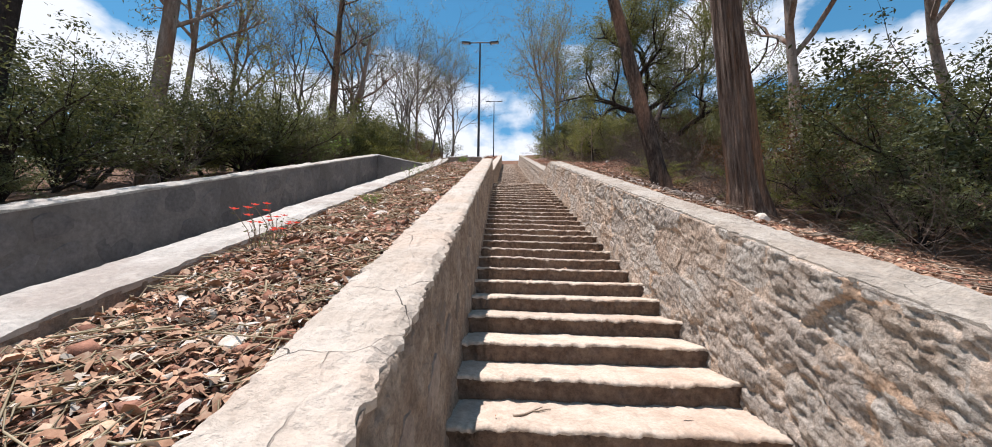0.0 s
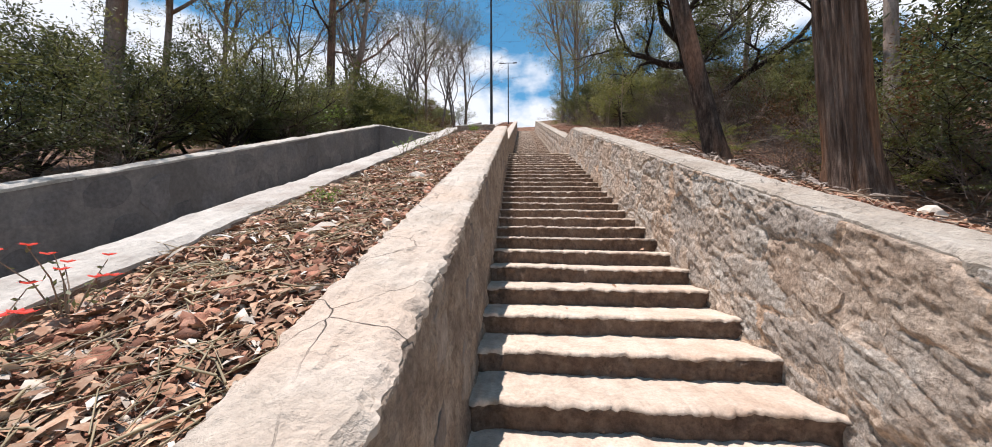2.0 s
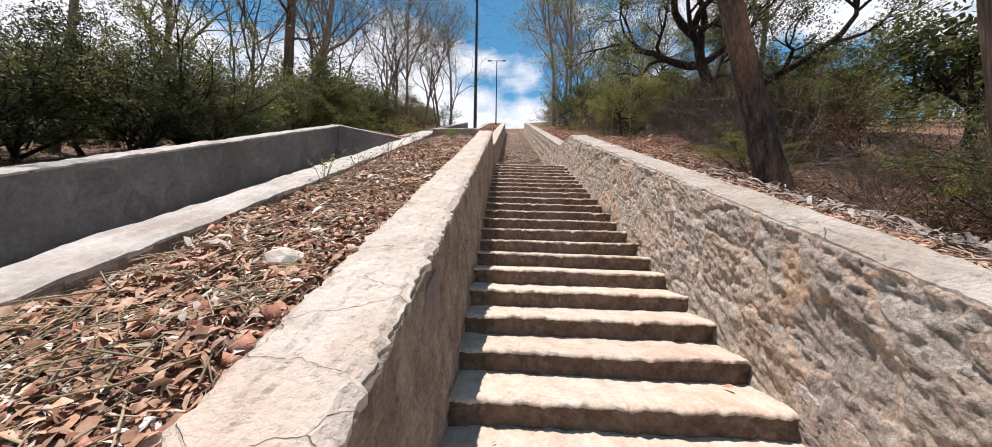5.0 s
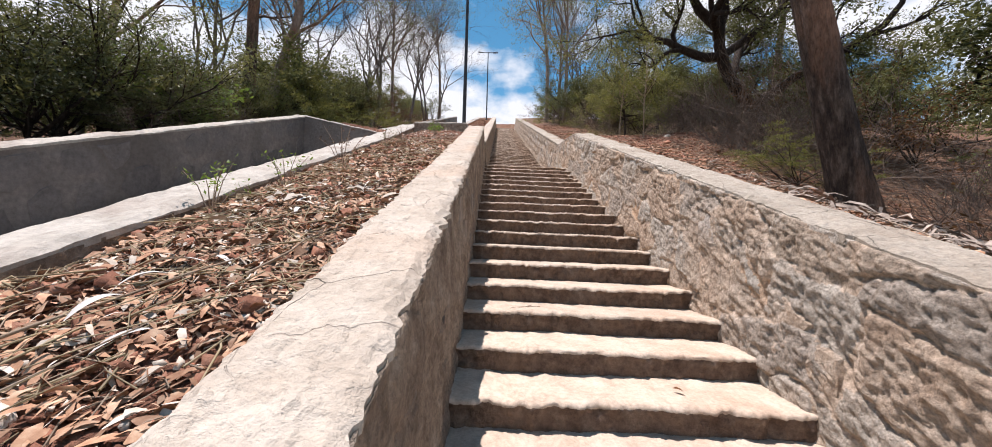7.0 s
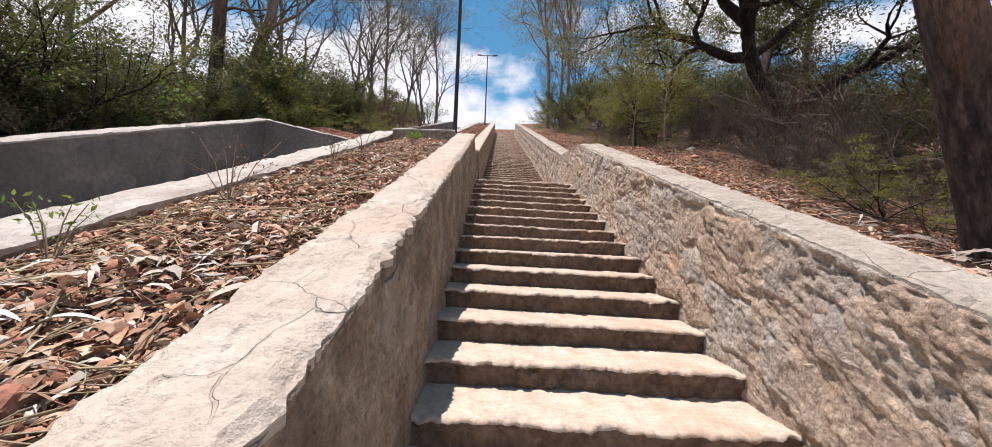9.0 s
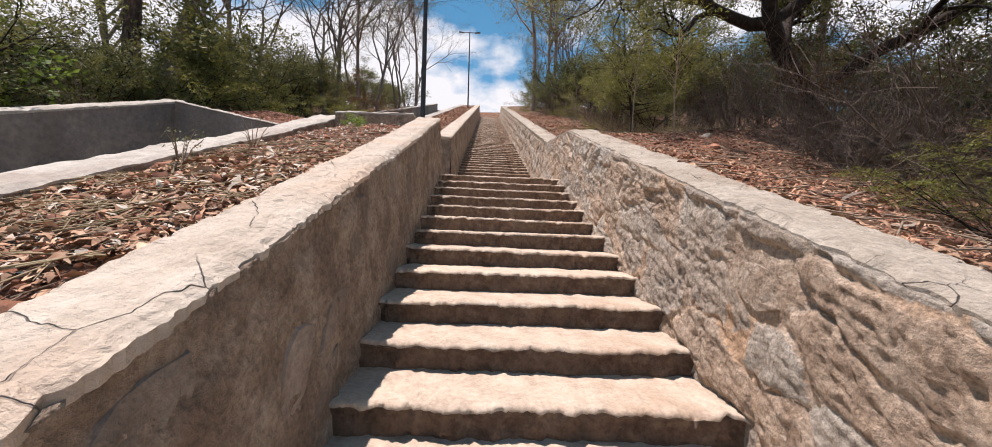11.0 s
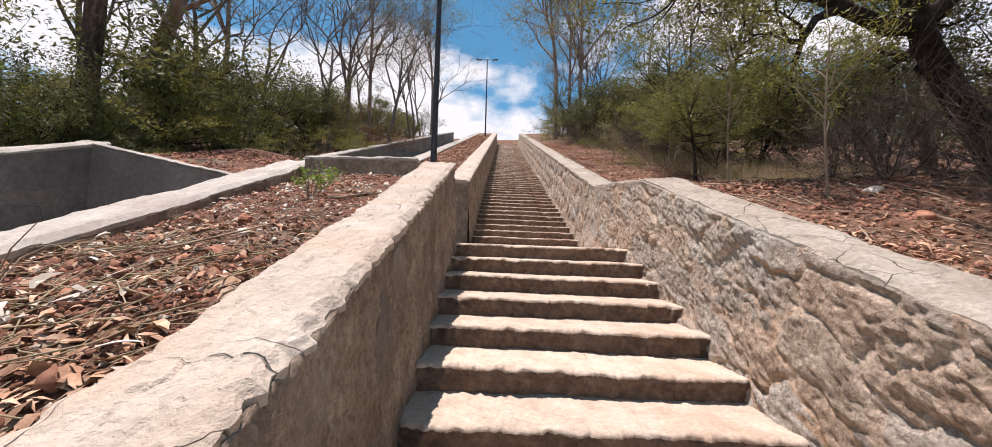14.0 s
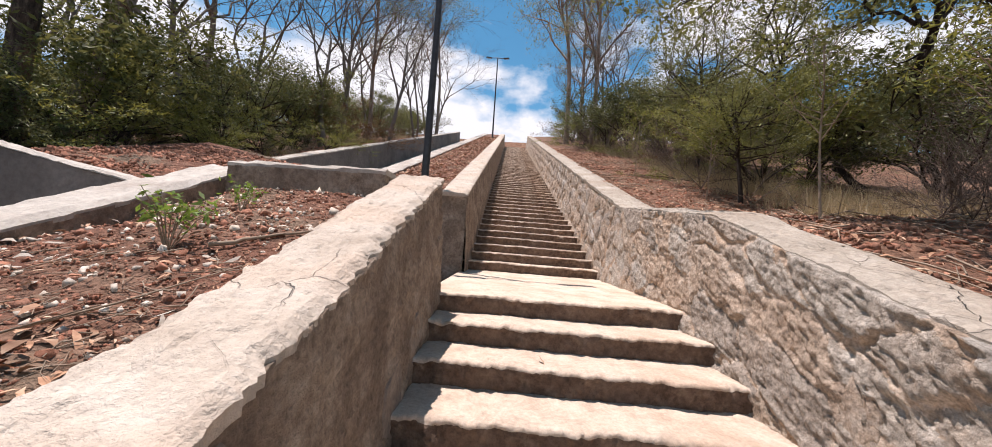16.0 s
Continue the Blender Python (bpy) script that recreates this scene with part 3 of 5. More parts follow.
def stone_cells(length, height, w, h, seed):
    """Irregular stones that fill a length x height field: a list of outlines."""
    r = np.random.default_rng(seed)
    nx, ny = max(1, int(length / w)), max(1, int(height / h))
    pts = {}
    for i in range(-1, nx + 1):
        for j in range(-1, ny + 1):
            pts[i, j] = np.array(((i + 0.5 + (0.5 if j % 2 else 0) + r.uniform(-0.36, 0.36)) * length / nx, (j + 0.5 + r.uniform(-0.33, 0.33)) * height / ny))
    cells = []
    for i in range(nx):
        for j in range(ny):
            p = pts[i, j]
            poly = [np.array(c, dtype=float) for c in ((0, 0), (length, 0), (length, height), (0, height))]
            for di in (-2, -1, 0, 1, 2):
                for dj in (-2, -1, 0, 1, 2):
                    if (di or dj) and (i + di, j + dj) in pts and len(poly) > 2:
                        poly = clip(poly, p, pts[i + di, j + dj])
            if len(poly) > 2:
                cells.append(poly)
    return cells


def stone_mesh(poly, gap, relief, place, seed, mat, soup=None):
    """A lump over one outline. place(s, t, d): the point at s along, t up and d out of the wall."""
    r = np.random.default_rng(seed)
    P = np.array(poly)
    c = P.mean(0)
    # even out to ten corners along the outline
    seg = np.linalg.norm(np.roll(P, -1, 0) - P, axis=1)
    cum = np.concatenate([[0], np.cumsum(seg)])
    if cum[-1] < 0.3:
        return None
    want = np.linspace(0, cum[-1], 11)[:-1] + cum[-1] * 0.03
    ring = []
    for s in want:
        k = min(len(P) - 1, int(np.searchsorted(cum, s, "right")) - 1)
        u = (s - cum[k]) / max(seg[k], 1e-6)
        ring.append(P[k] + (P[(k + 1) % len(P)] - P[k]) * u)
    ring = np.array(ring)
    size = np.sqrt(((ring - c) ** 2).sum(1)).mean()
    ring = c + (ring - c) * (1 - gap / max(size, 0.05)) * r.uniform(0.78, 1.06, (10, 1))
    tilt = r.uniform(-0.25, 0.25, 2) * relief / max(size, 0.05)
    v = [place(a, b, -0.02) for a, b in ring]
    for sc, dd in ((0.9, 0.75), (0.55, 1.0)):
        q = c + (ring - c) * sc
        for a, b in q:
            v.append(place(a, b, relief * dd * r.uniform(0.3, 1.5) + (a - c[0]) * tilt[0] + (b - c[1]) * tilt[1]))
    f = []
    for lay in (0, 1):
        for i in range(10):
            j = (i + 1) % 10
            f.append((lay * 10 + i, lay * 10 + j, lay * 10 + 10 + j, lay * 10 + 10 + i))
    f += [(20, 21, 22, 23), (20, 23, 24, 29), (24, 25, 28, 29), (25, 26, 27, 28)]
    if soup is not None:
        soup.add(v, f)
        return None
    return mesh_of("stone", v, f, mat)


def face_stones(wall, y0, y1, face, top, low, side, w, h, gap, relief, seed, mat, single=True, lift=0.0, keep=1.0, batter=0.0):
    length = y1 - y0
    height = top((y0 + y1) / 2) - low((y0 + y1) / 2) - 0.06

    def place(s, t, d):
        y = y0 + s
        return (face(y) + side * (d + lift) - side * batter * (t - 0.12), y, low(y) + t)
    soup = None if single else Soup()
    pick = np.random.default_rng(seed + 500)
    for n, poly in enumerate(stone_cells(length, height, w, h, seed)):
        if pick.random() > keep:
            continue
        me = stone_mesh(poly, gap, relief, place, seed * 1000 + n, mat, soup)
        if me is not None:
            put("stone", me, wall)
    if soup is not None and soup.n:
        tagged(put("stonework", soup.mesh("stonework", mat), wall), kind="stuff")


def low_of(top, h):
    return lambda y: top(y) - h


def build_walls():
    # right wall, beside the steps on one hand
    wr = tagged(new("wall_right"), "rough rubble wall with a pale mortar capping", "wall", kind="structure")
    fr, br = (lambda y: X_RIGHT), (lambda y: X_RIGHT + 0.40 + 0.012 * min(max(y, 0), 14))
    lowr = lambda y: min(stair_line(y), stair_line(y + 0.5)) - 0.25
    for a, b, step, n in ((-4, 0.5, 0.08, 16), (0.5, 15.5, 0.0135, 96), (15.5, 24.0, 0.03, 44), (24.0, TOP_Y, 0.08, 18)):
        put("wall_core", hewn_body("wall_core", a, b, fr, br, top_right, lowr, M_MORTAR, -1, 300, step, n, BATTER, 1.0, M_HEWN), wr)
    put("capping", wall_cap("capping", -4, TOP_Y, lambda y: X_RIGHT + BATTER * 1.0 - 0.004, br, top_right, M_CAPR, seed=3, wob=0.036, dy=0.024, thick=0.07, nx=14, spall=0.007), wr, "pale cracked mortar capping")
    # inner left wall, two lengths with the landing's side opening between
    wl = tagged(new("wall_left"), "low rendered stone wall with a cracked pale capping", "wall", kind="structure")
    lowl = lambda y: stair_line(y) - 0.3
    for a, b in ((-4.0, 14.1), (16.4, TOP_Y)):
        put("wall_core", hewn_body("wall_core", a, b, lambda y: x_left(y) + LEFT_BATTER * 0.95, cap_outer, top_left, lowl, M_PLASTER, 1, 340, 0.02 if b < 15 else 0.06, 64 if b < 15 else 24, LEFT_BATTER, 0.55), wl)
        for ye, flip in ((a, False), (b, True)):
            zs = np.linspace(lowl(ye), top_left(ye) - 0.035, 12)
            v = [(x, ye, z) for z in zs for x in np.linspace(cap_outer(ye), x_left(ye) + 0.004, 8)]
            v = [(x, y + 0.012 * fbm(x * 9, z * 9, 3.0) - (0.02 if flip else -0.02), z) for x, y, z in v]
            me = mesh_of("end_face", v, grid_faces(12, 8), M_PLASTER)
            if not flip:
                me.flip_normals()
            put("end_face", me, wl)
        put("capping", wall_cap("capping", a - 0.01, b + 0.01, cap_outer, lambda y: x_left(y) + 0.006, top_left, M_CAP, seed=11, wob=0.04, dy=0.016 if b < 15 else 0.05, nx=26 if b < 15 else 11, spall=0.005), wl, "pale cracked mortar capping")
    # kerb on the bed's other side
    wk = tagged(new("kerb_wall"), "pale mortar kerb along the planting bed", "kerb", kind="structure")
    kt = lambda y: top_left(y) - 0.02
    for a, b in ((-4.0, 14.1), (16.4, TOP_Y)):
        put("wall_core", wall_body("wall_core", a, b, kerb_out, kerb_in, kt, lambda y: top_left(y) - 1.0, M_PLASTER, -1, 0.015, dy=0.2, nz=8), wk)
        put("capping", wall_cap("capping", a - 0.01, b + 0.01, kerb_out, kerb_in, kt, M_CAPL, seed=23), wk)
    # cross walls at the bed's ends
    for y in (14.1, 16.4):
        xa, xb = kerb_in(y) + 0.01, cap_outer(y) - 0.01
        s = 1 if y > 15 else -1
        zt = top_left(y) - 0.015
        body = wall_body("cross_wall", xa, xb, lambda q: 0.0, lambda q: 0.3, lambda q: zt - 0.01, lambda q: zt - 1.2, M_PLASTER, -1, 0.02, nz=8)
        top = wall_cap("capping", xa, xb, lambda q: 0.0, lambda q: 0.3, lambda q: zt, M_CAPL, seed=31)
        m = Matrix.Translation((0, y - (0.3 if s < 0 else 0.0), 0)) @ Matrix(((0, 1, 0, 0), (1, 0, 0, 0), (0, 0, 1, 0), (0, 0, 0, 1)))
        for me, nm in ((body, "cross_wall"), (top, "capping")):
            me.transform(m)
            me.flip_normals()
            put(nm, me, wk)
    # far wall of the second lane, with its return at the landing
    wf = tagged(new("wall_far"), "shaded grey stone wall with a pale capping", "wall", kind="structure")
    ff, bf = (lambda y: FAR_X), (lambda y: FAR_X - 0.34)
    for a, b in ((-4.0, 14.4), (17.3, TOP_Y)):
        put("wall_core", wall_body("wall_core", a, b, ff, bf, top_far, lambda y: top_far(y) - 1.6, M_GREYWALL, 1, 0.02, dy=0.15, nz=10), wf)
        put("capping", wall_cap("capping", a - 0.01, b + 0.01, bf, lambda y: ff(y) + 0.01, top_far, M_CAPL, seed=41, wob=0.03), wf)
    ret = lambda q: 6.10 - 0.20 * (q - FAR_X)
    body = wall_body("return_wall", FAR_X + 0.01, kerb_out(14.3) + 0.0, lambda q: 0.0, lambda q: 0.3, ret, lambda q: 4.3, M_GREYWALL, -1, 0.02, dy=0.15, nz=10)
    top = wall_cap("capping", FAR_X + 0.02, kerb_out(14.3), lambda q: -0.01, lambda q: 0.3, ret, M_CAPL, seed=47, thick=0.03)
    for me, nm in ((body, "return_wall"), (top, "capping")):
        me.transform(Matrix.Translation((0, 14.12, 0)) @ Matrix(((0, 1, 0, 0), (1, 0, 0, 0), (0, 0, 1, 0), (0, 0, 0, 1))))
        me.flip_normals()
        put(nm, me, wf)
    # floor of the second lane and the soil behind its return wall
    lane = []
    ys = np.arange(-4, TOP_Y, 0.5)
    for y in ys:
        for x in (FAR_X - 0.1, kerb_out(y) + 0.1):
            lane.append((x, y, top_far(y) - 0.95))
    me = mesh_of("lane_floor", lane, grid_faces(len(ys), 2), M_CONCRETE)
    me.flip_normals()
    tagged(put("lane_floor", me), "bare concrete floor of the second lane", "floor", kind="structure")
    soil = []
    xs, ys = np.linspace(FAR_X - 0.4, kerb_out(16) + 0.02, 20), np.linspace(14.4, 17.5, 24)
    for y in ys:
        for x in xs:
            soil.append((x, y, 5.92 + (y - 14.4) * 0.30 + 0.06 * fbm(x, y) - 0.15 * (x - FAR_X)))
    me = mesh_of("terrace_soil", soil, grid_faces(len(ys), len(xs)), M_SOIL, True)
    me.flip_normals()
    tagged(put("terrace_soil", me), "bare red soil behind the return wall", "soil", kind="structure")
    return wr, wl, wf, wk


WALL_R, WALL_L, WALL_F, WALL_K = build_walls()

# ---- planting bed ----


def bed_level(x, y):
    a, b = kerb_in(y), cap_outer(y)
    u = (x - a) / (b - a)
    z = top_left(y) - 0.07 + 0.05 * fbm(x * 2.5, y * 2.5, 8.0) - 0.05 * (2 * u - 1) ** 4
    if 11.6 < y < 15:
        z -= 0.06 * min(1.0, (y - 11.6) / 2)
    return z


def build_bed(y0, y1):
    ys, us = np.arange(y0, y1 + 0.01, 0.09), np.linspace(0, 1, 16)
    v = [(kerb_in(y) - 0.02 + (cap_outer(y) - kerb_in(y) + 0.04) * u, y, bed_level(kerb_in(y) + (cap_outer(y) - kerb_in(y)) * u, y)) for y in ys for u in us]
    me = mesh_of("planting_bed", v, grid_faces(len(ys), len(us)), M_SOIL, True)
    me.flip_normals()
    tagged(put("planting_bed", me), "raised bed of red soil and gravel", "soil", kind="structure")


build_bed(-3.9, 13.9)
build_bed(16.6, TOP_Y - 0.2)


def pebbles(soup, pts, sizes, rng):
    """Chipped cube-like lumps, six quads each."""
    n = len(pts)
    cube = np.array([(-1, -1, -1), (1, -1, -1), (1, 1, -1), (-1, 1, -1), (-1, -1, 1), (1, -1, 1), (1, 1, 1), (-1, 1, 1)], dtype=float) * 0.5
    faces = np.array([(0, 3, 2, 1), (4, 5, 6, 7), (0, 1, 5, 4), (1, 2, 6, 5), (2, 3, 7, 6), (3, 0, 4, 7)])
    q = rng.normal(size=(n, 4))
    q /= np.linalg.norm(q, axis=1)[:, None]
    w, x, y, z = q.T
    R = np.stack([np.stack([1 - 2 * (y * y + z * z), 2 * (x * y - z * w), 2 * (x * z + y * w)], -1),
                  np.stack([2 * (x * y + z * w), 1 - 2 * (x * x + z * z), 2 * (y * z - x * w)], -1),
                  np.stack([2 * (x * z - y * w), 2 * (y * z + x * w), 1 - 2 * (x * x + y * y)], -1)], 1)
    jit = cube[None] * rng.uniform(0.55, 1.25, (n, 8, 1)) * rng.uniform(0.55, 1.2, (n, 1, 3))
    v = np.einsum("nij,nkj->nki", R, jit) * np.asarray(sizes)[:, None, None] + np.asarray(pts)[:, None, :]
    soup.add(v.reshape(-1, 3), (faces[None] + 8 * np.arange(n)[:, None, None]).reshape(-1, 4))


def flat_leaves(soup, pts, rng, size, ratio=0.3):
    """Curled dry leaves lying about: a pointed strip of three bent quads."""
    p = np.asarray(pts, dtype=float)
    n = len(p)
    a = rng.uniform(0, 2 * np.pi, n)
    d = np.stack([np.cos(a), np.sin(a), rng.normal(0, 0.25, n) + 0.25 * np.sin(a)], -1)
    s = np.stack([-np.sin(a), np.cos(a), rng.normal(0, 0.5, n)], -1)
    L = (size * rng.uniform(0.4, 1.6, n))[:, None]
    W = L * ratio * rng.uniform(0.4, 1.2, (n, 1))
    c = rng.uniform(-0.04, 0.26, (n, 1)) * L
    bow = s * rng.normal(0, 0.12, (n, 1)) * L
    up = np.array([0, 0, 1.0])
    rows = []
    for u, w in ((-0.5, 0.06), (-0.18, 0.46), (0.2, 0.42), (0.5, 0.05)):
        m = p + d * L * u + (up * c + bow) * (1 - 4 * u * u)
        rows += [m - s * W * w, m + s * W * w]
    v = np.stack(rows, 1)
    f = (np.array([(0, 1, 3, 2), (2, 3, 5, 4), (4, 5, 7, 6)])[None] + 8 * np.arange(n)[:, None, None]).reshape(-1, 4)
    soup.add(v.reshape(-1, 3), f)


def twigs(soup, pts, rng, length, radius):
    for p in pts:
        a = rng.uniform(0, 2 * np.pi)
        L = length * rng.uniform(0.4, 1.5)
        d = np.array([np.cos(a), np.sin(a), 0.33 * np.sin(a) + rng.normal(0, 0.08)])
        s = np.array([-np.sin(a), np.cos(a), 0.1]) * L * rng.normal(0, 0.12)
        r = radius * rng.uniform(0.5, 1.5)
        tube(soup, [p - d * L / 2, p + s, p + d * L / 2], [r, r * 0.9, r * 0.5], 4)


def scatter_bed(y0, y1, n, seed):
    r = np.random.default_rng(seed)
    ys = r.uniform(y0, y1, n)
    us = r.uniform(0.01, 0.99, n)
    return np.array([(kerb_in(y) + (cap_outer(y) - kerb_in(y)) * u, y, bed_level(kerb_in(y) + (cap_outer(y) - kerb_in(y)) * u, y)) for y, u in zip(ys, us)])


def scatter_right(y0, y1, x0, x1, n, seed, power=1.6):
    r = np.random.default_rng(seed)
    xs, ys = x0 + (x1 - x0) * r.uniform(0, 1, n) ** power, r.uniform(y0, y1, n)
    return np.array([(x, y, terrain(x, y)) for x, y in zip(xs, ys)])


def stuff(name, soup, mat, label, category):
    return tagged(put(name, soup.mesh(name, mat)), label, category, kind="stuff")


def build_cover():
    r = np.random.default_rng(5)
    s = Soup()
    p = scatter_bed(-0.3, 13.8, 26000, 1)
    big = np.where(r.random(len(p)) < 0.06, 2.4, 1.0)
    pebbles(s, p, r.uniform(0.008, 0.027, len(p)) * np.where(p[:, 1] > 11.4, 0.65 * big, big), r)
    p = scatter_bed(16.7, 40, 4000, 2)
    pebbles(s, p, r.uniform(0.025, 0.05, len(p)), r)
    stuff("red_gravel", s, M_GRAVEL, "broken red volcanic gravel in the planting bed", "gravel")
    s = Soup()
    p = scatter_bed(-0.3, 13.8, 2600, 3)
    pebbles(s, p, r.uniform(0.008, 0.03, len(p)) * np.where(r.random(len(p)) < 0.05, 2.0, 1.0), r)
    stuff("pale_gravel", s, M_PALE, "pale stone chips among the red gravel", "gravel")
    s = Soup()
    p = np.concatenate([scatter_bed(-0.3, 10.8, 20000, 4), scatter_bed(10.8, 12.0, 500, 14)]) + np.array([0, 0, 0.014])
    flat_leaves(s, p, r, 0.052, 0.38)
    p = scatter_bed(11.6, 13.8, 700, 24) + np.array([0, 0, 0.012])
    flat_leaves(s, p, r, 0.032, 0.3)
    p = scatter_bed(16.7, 40, 4000, 5) + np.array([0, 0, 0.03])
    flat_leaves(s, p, r, 0.07, 0.4)
    stuff("bed_leaf_litter", s, M_LITTER, "curled dry brown leaves on the bed", "leaf litter")
    s = Soup()
    p = np.concatenate([scatter_bed(-0.3, 10.5, 2600, 6), scatter_bed(10.5, 13, 120, 16)]) + np.array([0, 0, 0.018])
    flat_leaves(s, p, r, 0.045, 0.35)
    # a few drifts of long bleached leaves
    for cx, cy, n in ((-1.35, 3.6, 40), (-1.25, 7.6, 90), (-1.5, 7.0, 60), (-1.3, 9.9, 50), (-1.6, 5.4, 40), (-1.5, 10.8, 30)):
        q = np.stack([r.normal(cx, 0.16, n), r.normal(cy, 0.22, n)], -1)
        q = np.array([(x, y, bed_level(x, y) + 0.03) for x, y in q if kerb_in(y) < x < cap_outer(y)])
        flat_leaves(s, q, r, 0.085, 0.26)
    stuff("bleached_leaves", s, M_PALE, "bleached white dry leaves on the bed", "leaf litter")
    s = Soup()
    twigs(s, scatter_bed(-0.3, 12.5, 2200, 7) + np.array([0, 0, 0.02]), r, 0.12, 0.0019)
    twigs(s, scatter_right(2, 24, 2.1, 7, 900, 8) + np.array([0, 0, 0.03]), r, 0.4, 0.005)
    stuff("fallen_twigs", s, M_TWIG, "thin dry twigs on bed and bank", "twigs")
    s = Soup()
    twigs(s, scatter_bed(0.5, 11.5, 800, 17) + np.array([0, 0, 0.03]), r, 0.24, 0.0028)
    stuff("straw_stalks", s, M_STRAW, "bleached stalks strewn over the bed", "stalks")
    s = Soup()
    p = np.concatenate([scatter_right(0, 12, 1.98, 6, 4000, 9), scatter_right(10, 30, 1.98, 5.5, 12000, 10)])
    pebbles(s, p, r.uniform(0.012, 0.042, len(p)), r)
    stuff("bank_gravel", s, M_GRAVEL, "loose red gravel on the bank", "gravel")
    s = Soup()
    twigs(s, scatter_bed(0.5, 11.5, 800, 17) + np.array([0, 0, 0.03]), r, 0.24, 0.0028)
    stuff("straw_stalks", s, M_STRAW, "bleached stalks strewn over the bed", "stalks")
    s = Soup()
    p = np.concatenate([scatter_right(0, 12, 1.98, 8, 9000, 11), scatter_right(10, 30, 1.98, 8, 9000, 12)]) + np.array([0, 0, 0.02])
    flat_leaves(s, p, r, 0.06, 0.28)
    stuff("bank_leaf_litter", s, M_LITTER, "dry leaves strewn over the bank", "leaf litter")
    s = Soup()
    q = [(x, y, terrain(x, y) + 0.03 + 0.05 * r.random()) for x, y in zip(r.normal(3.6, 0.6, 900), r.normal(7.6, 0.9, 900)) if x > 2.15]
    flat_leaves(s, q, r, 0.2, 0.14)
    stuff("shed_bark_strips", s, M_SHED, "heap of grey shed bark strips beside the trunk", "bark litter")
    s = Soup()
    p = np.array([(x, y, 5.92 + (y - 14.4) * 0.30 - 0.15 * (x - FAR_X)) for x, y in zip(r.uniform(-5.2, -2.7, 2500), r.uniform(14.5, 17.3, 2500))])
    pebbles(s, p, r.uniform(0.02, 0.06, len(p)), r)
    p = np.array([(x, y, terrain(x, y)) for x, y in zip(-5.4 - np.abs(r.normal(0, 1.2, 3500)), r.uniform(12, 32, 3500))])
    pebbles(s, p, r.uniform(0.03, 0.09, len(p)), r)
    stuff("terrace_gravel", s, M_GRAVEL, "red clods and gravel on the terrace", "gravel")


build_cover()

# ---- trees and shrubs ----


def grow(rng, wood, tips, start, direction, length, radius, level, spec):
    """A limb with its branches. spec: per level (segments, wander, lift, children, child angle, child length ratio, sides)."""
    seg, wander, lift, kids, angle, ratio, sides = spec[min(level, len(spec) - 1)]
    d = np.array(direction, dtype=float)
    d /= np.linalg.norm(d)
    p = np.array(start, dtype=float)
    pts, rad = [p.copy()], [radius]
    for i in range(seg):
        d = d + rng.normal(0, wander, 3) + np.array([0, 0, lift])
        d /= np.linalg.norm(d)
        p = p + d * length / seg
        pts.append(p.copy())
        rad.append(radius * (1 - (0.62 if level < len(spec) - 1 else 0.85) * (i + 1) / seg))
    tube(wood, pts, rad, sides)
    if level >= len(spec) - 1:
        for q in pts[1:]:
            tips.append(q)
        return
    for k in range(kids):
        t = rng.uniform(0.3, 1.0) if level else rng.uniform(0.42, 1.0)
        if k == 0:
            t = 1.0
        x = t * seg
        i = min(seg - 1, int(x))
        q = pts[i] + (pts[i + 1] - pts[i]) * (x - i)
        base = (pts[i + 1] - pts[i]) / np.linalg.norm(pts[i + 1] - pts[i])
        perp = np.cross(base, rng.normal(size=3))
        perp /= np.linalg.norm(perp) + 1e-9
        a = angle * rng.uniform(0.6, 1.3) * (0.5 if k == 0 else 1)
        grow(rng, wood, tips, q, base * math.cos(a) + perp * math.sin(a), length * ratio * rng.uniform(0.7, 1.25), max(0.003, radius * (1 - 0.6 * t) * 0.72), level + 1, spec)


def plant(name, seed, height, radius, spec, bark, leaf=None, per_tip=3, spread=0.25, size=0.1, ratio=0.45, droop=0.0, lean=(0, 0, 1), label="", category="tree", group="", trunk_len=None, flat=1.0):
    rng = np.random.default_rng(seed)
    wood, tips = Soup(), []
    grow(rng, wood, tips, (0, 0, -0.15), lean, trunk_len or height * 0.55, radius, 0, spec)
    root = tagged(new(name), label, category, group)
    put("trunk", wood.mesh("trunk", bark, True), root)
    if leaf:
        crown = Soup()
        t = np.array(tips)
        c = np.repeat(t, per_tip, 0) + rng.normal(0, spread, (len(t) * per_tip, 3)) * np.array([1, 1, flat])
        c[:, 2] = np.maximum(c[:, 2] - droop * np.abs(rng.normal(0, spread, len(c))), 0.05)
        leaves(crown, c, rng, size, ratio, droop)
        put("crown", crown.mesh("crown", leaf), root)
    return root


def ground_pose(x, y, turn=0.0, scale=1.0, sink=0.0):
    return pose(x, y, terrain(x, y) - sink, 0, 0, turn) @ Matrix.Scale(scale, 4)


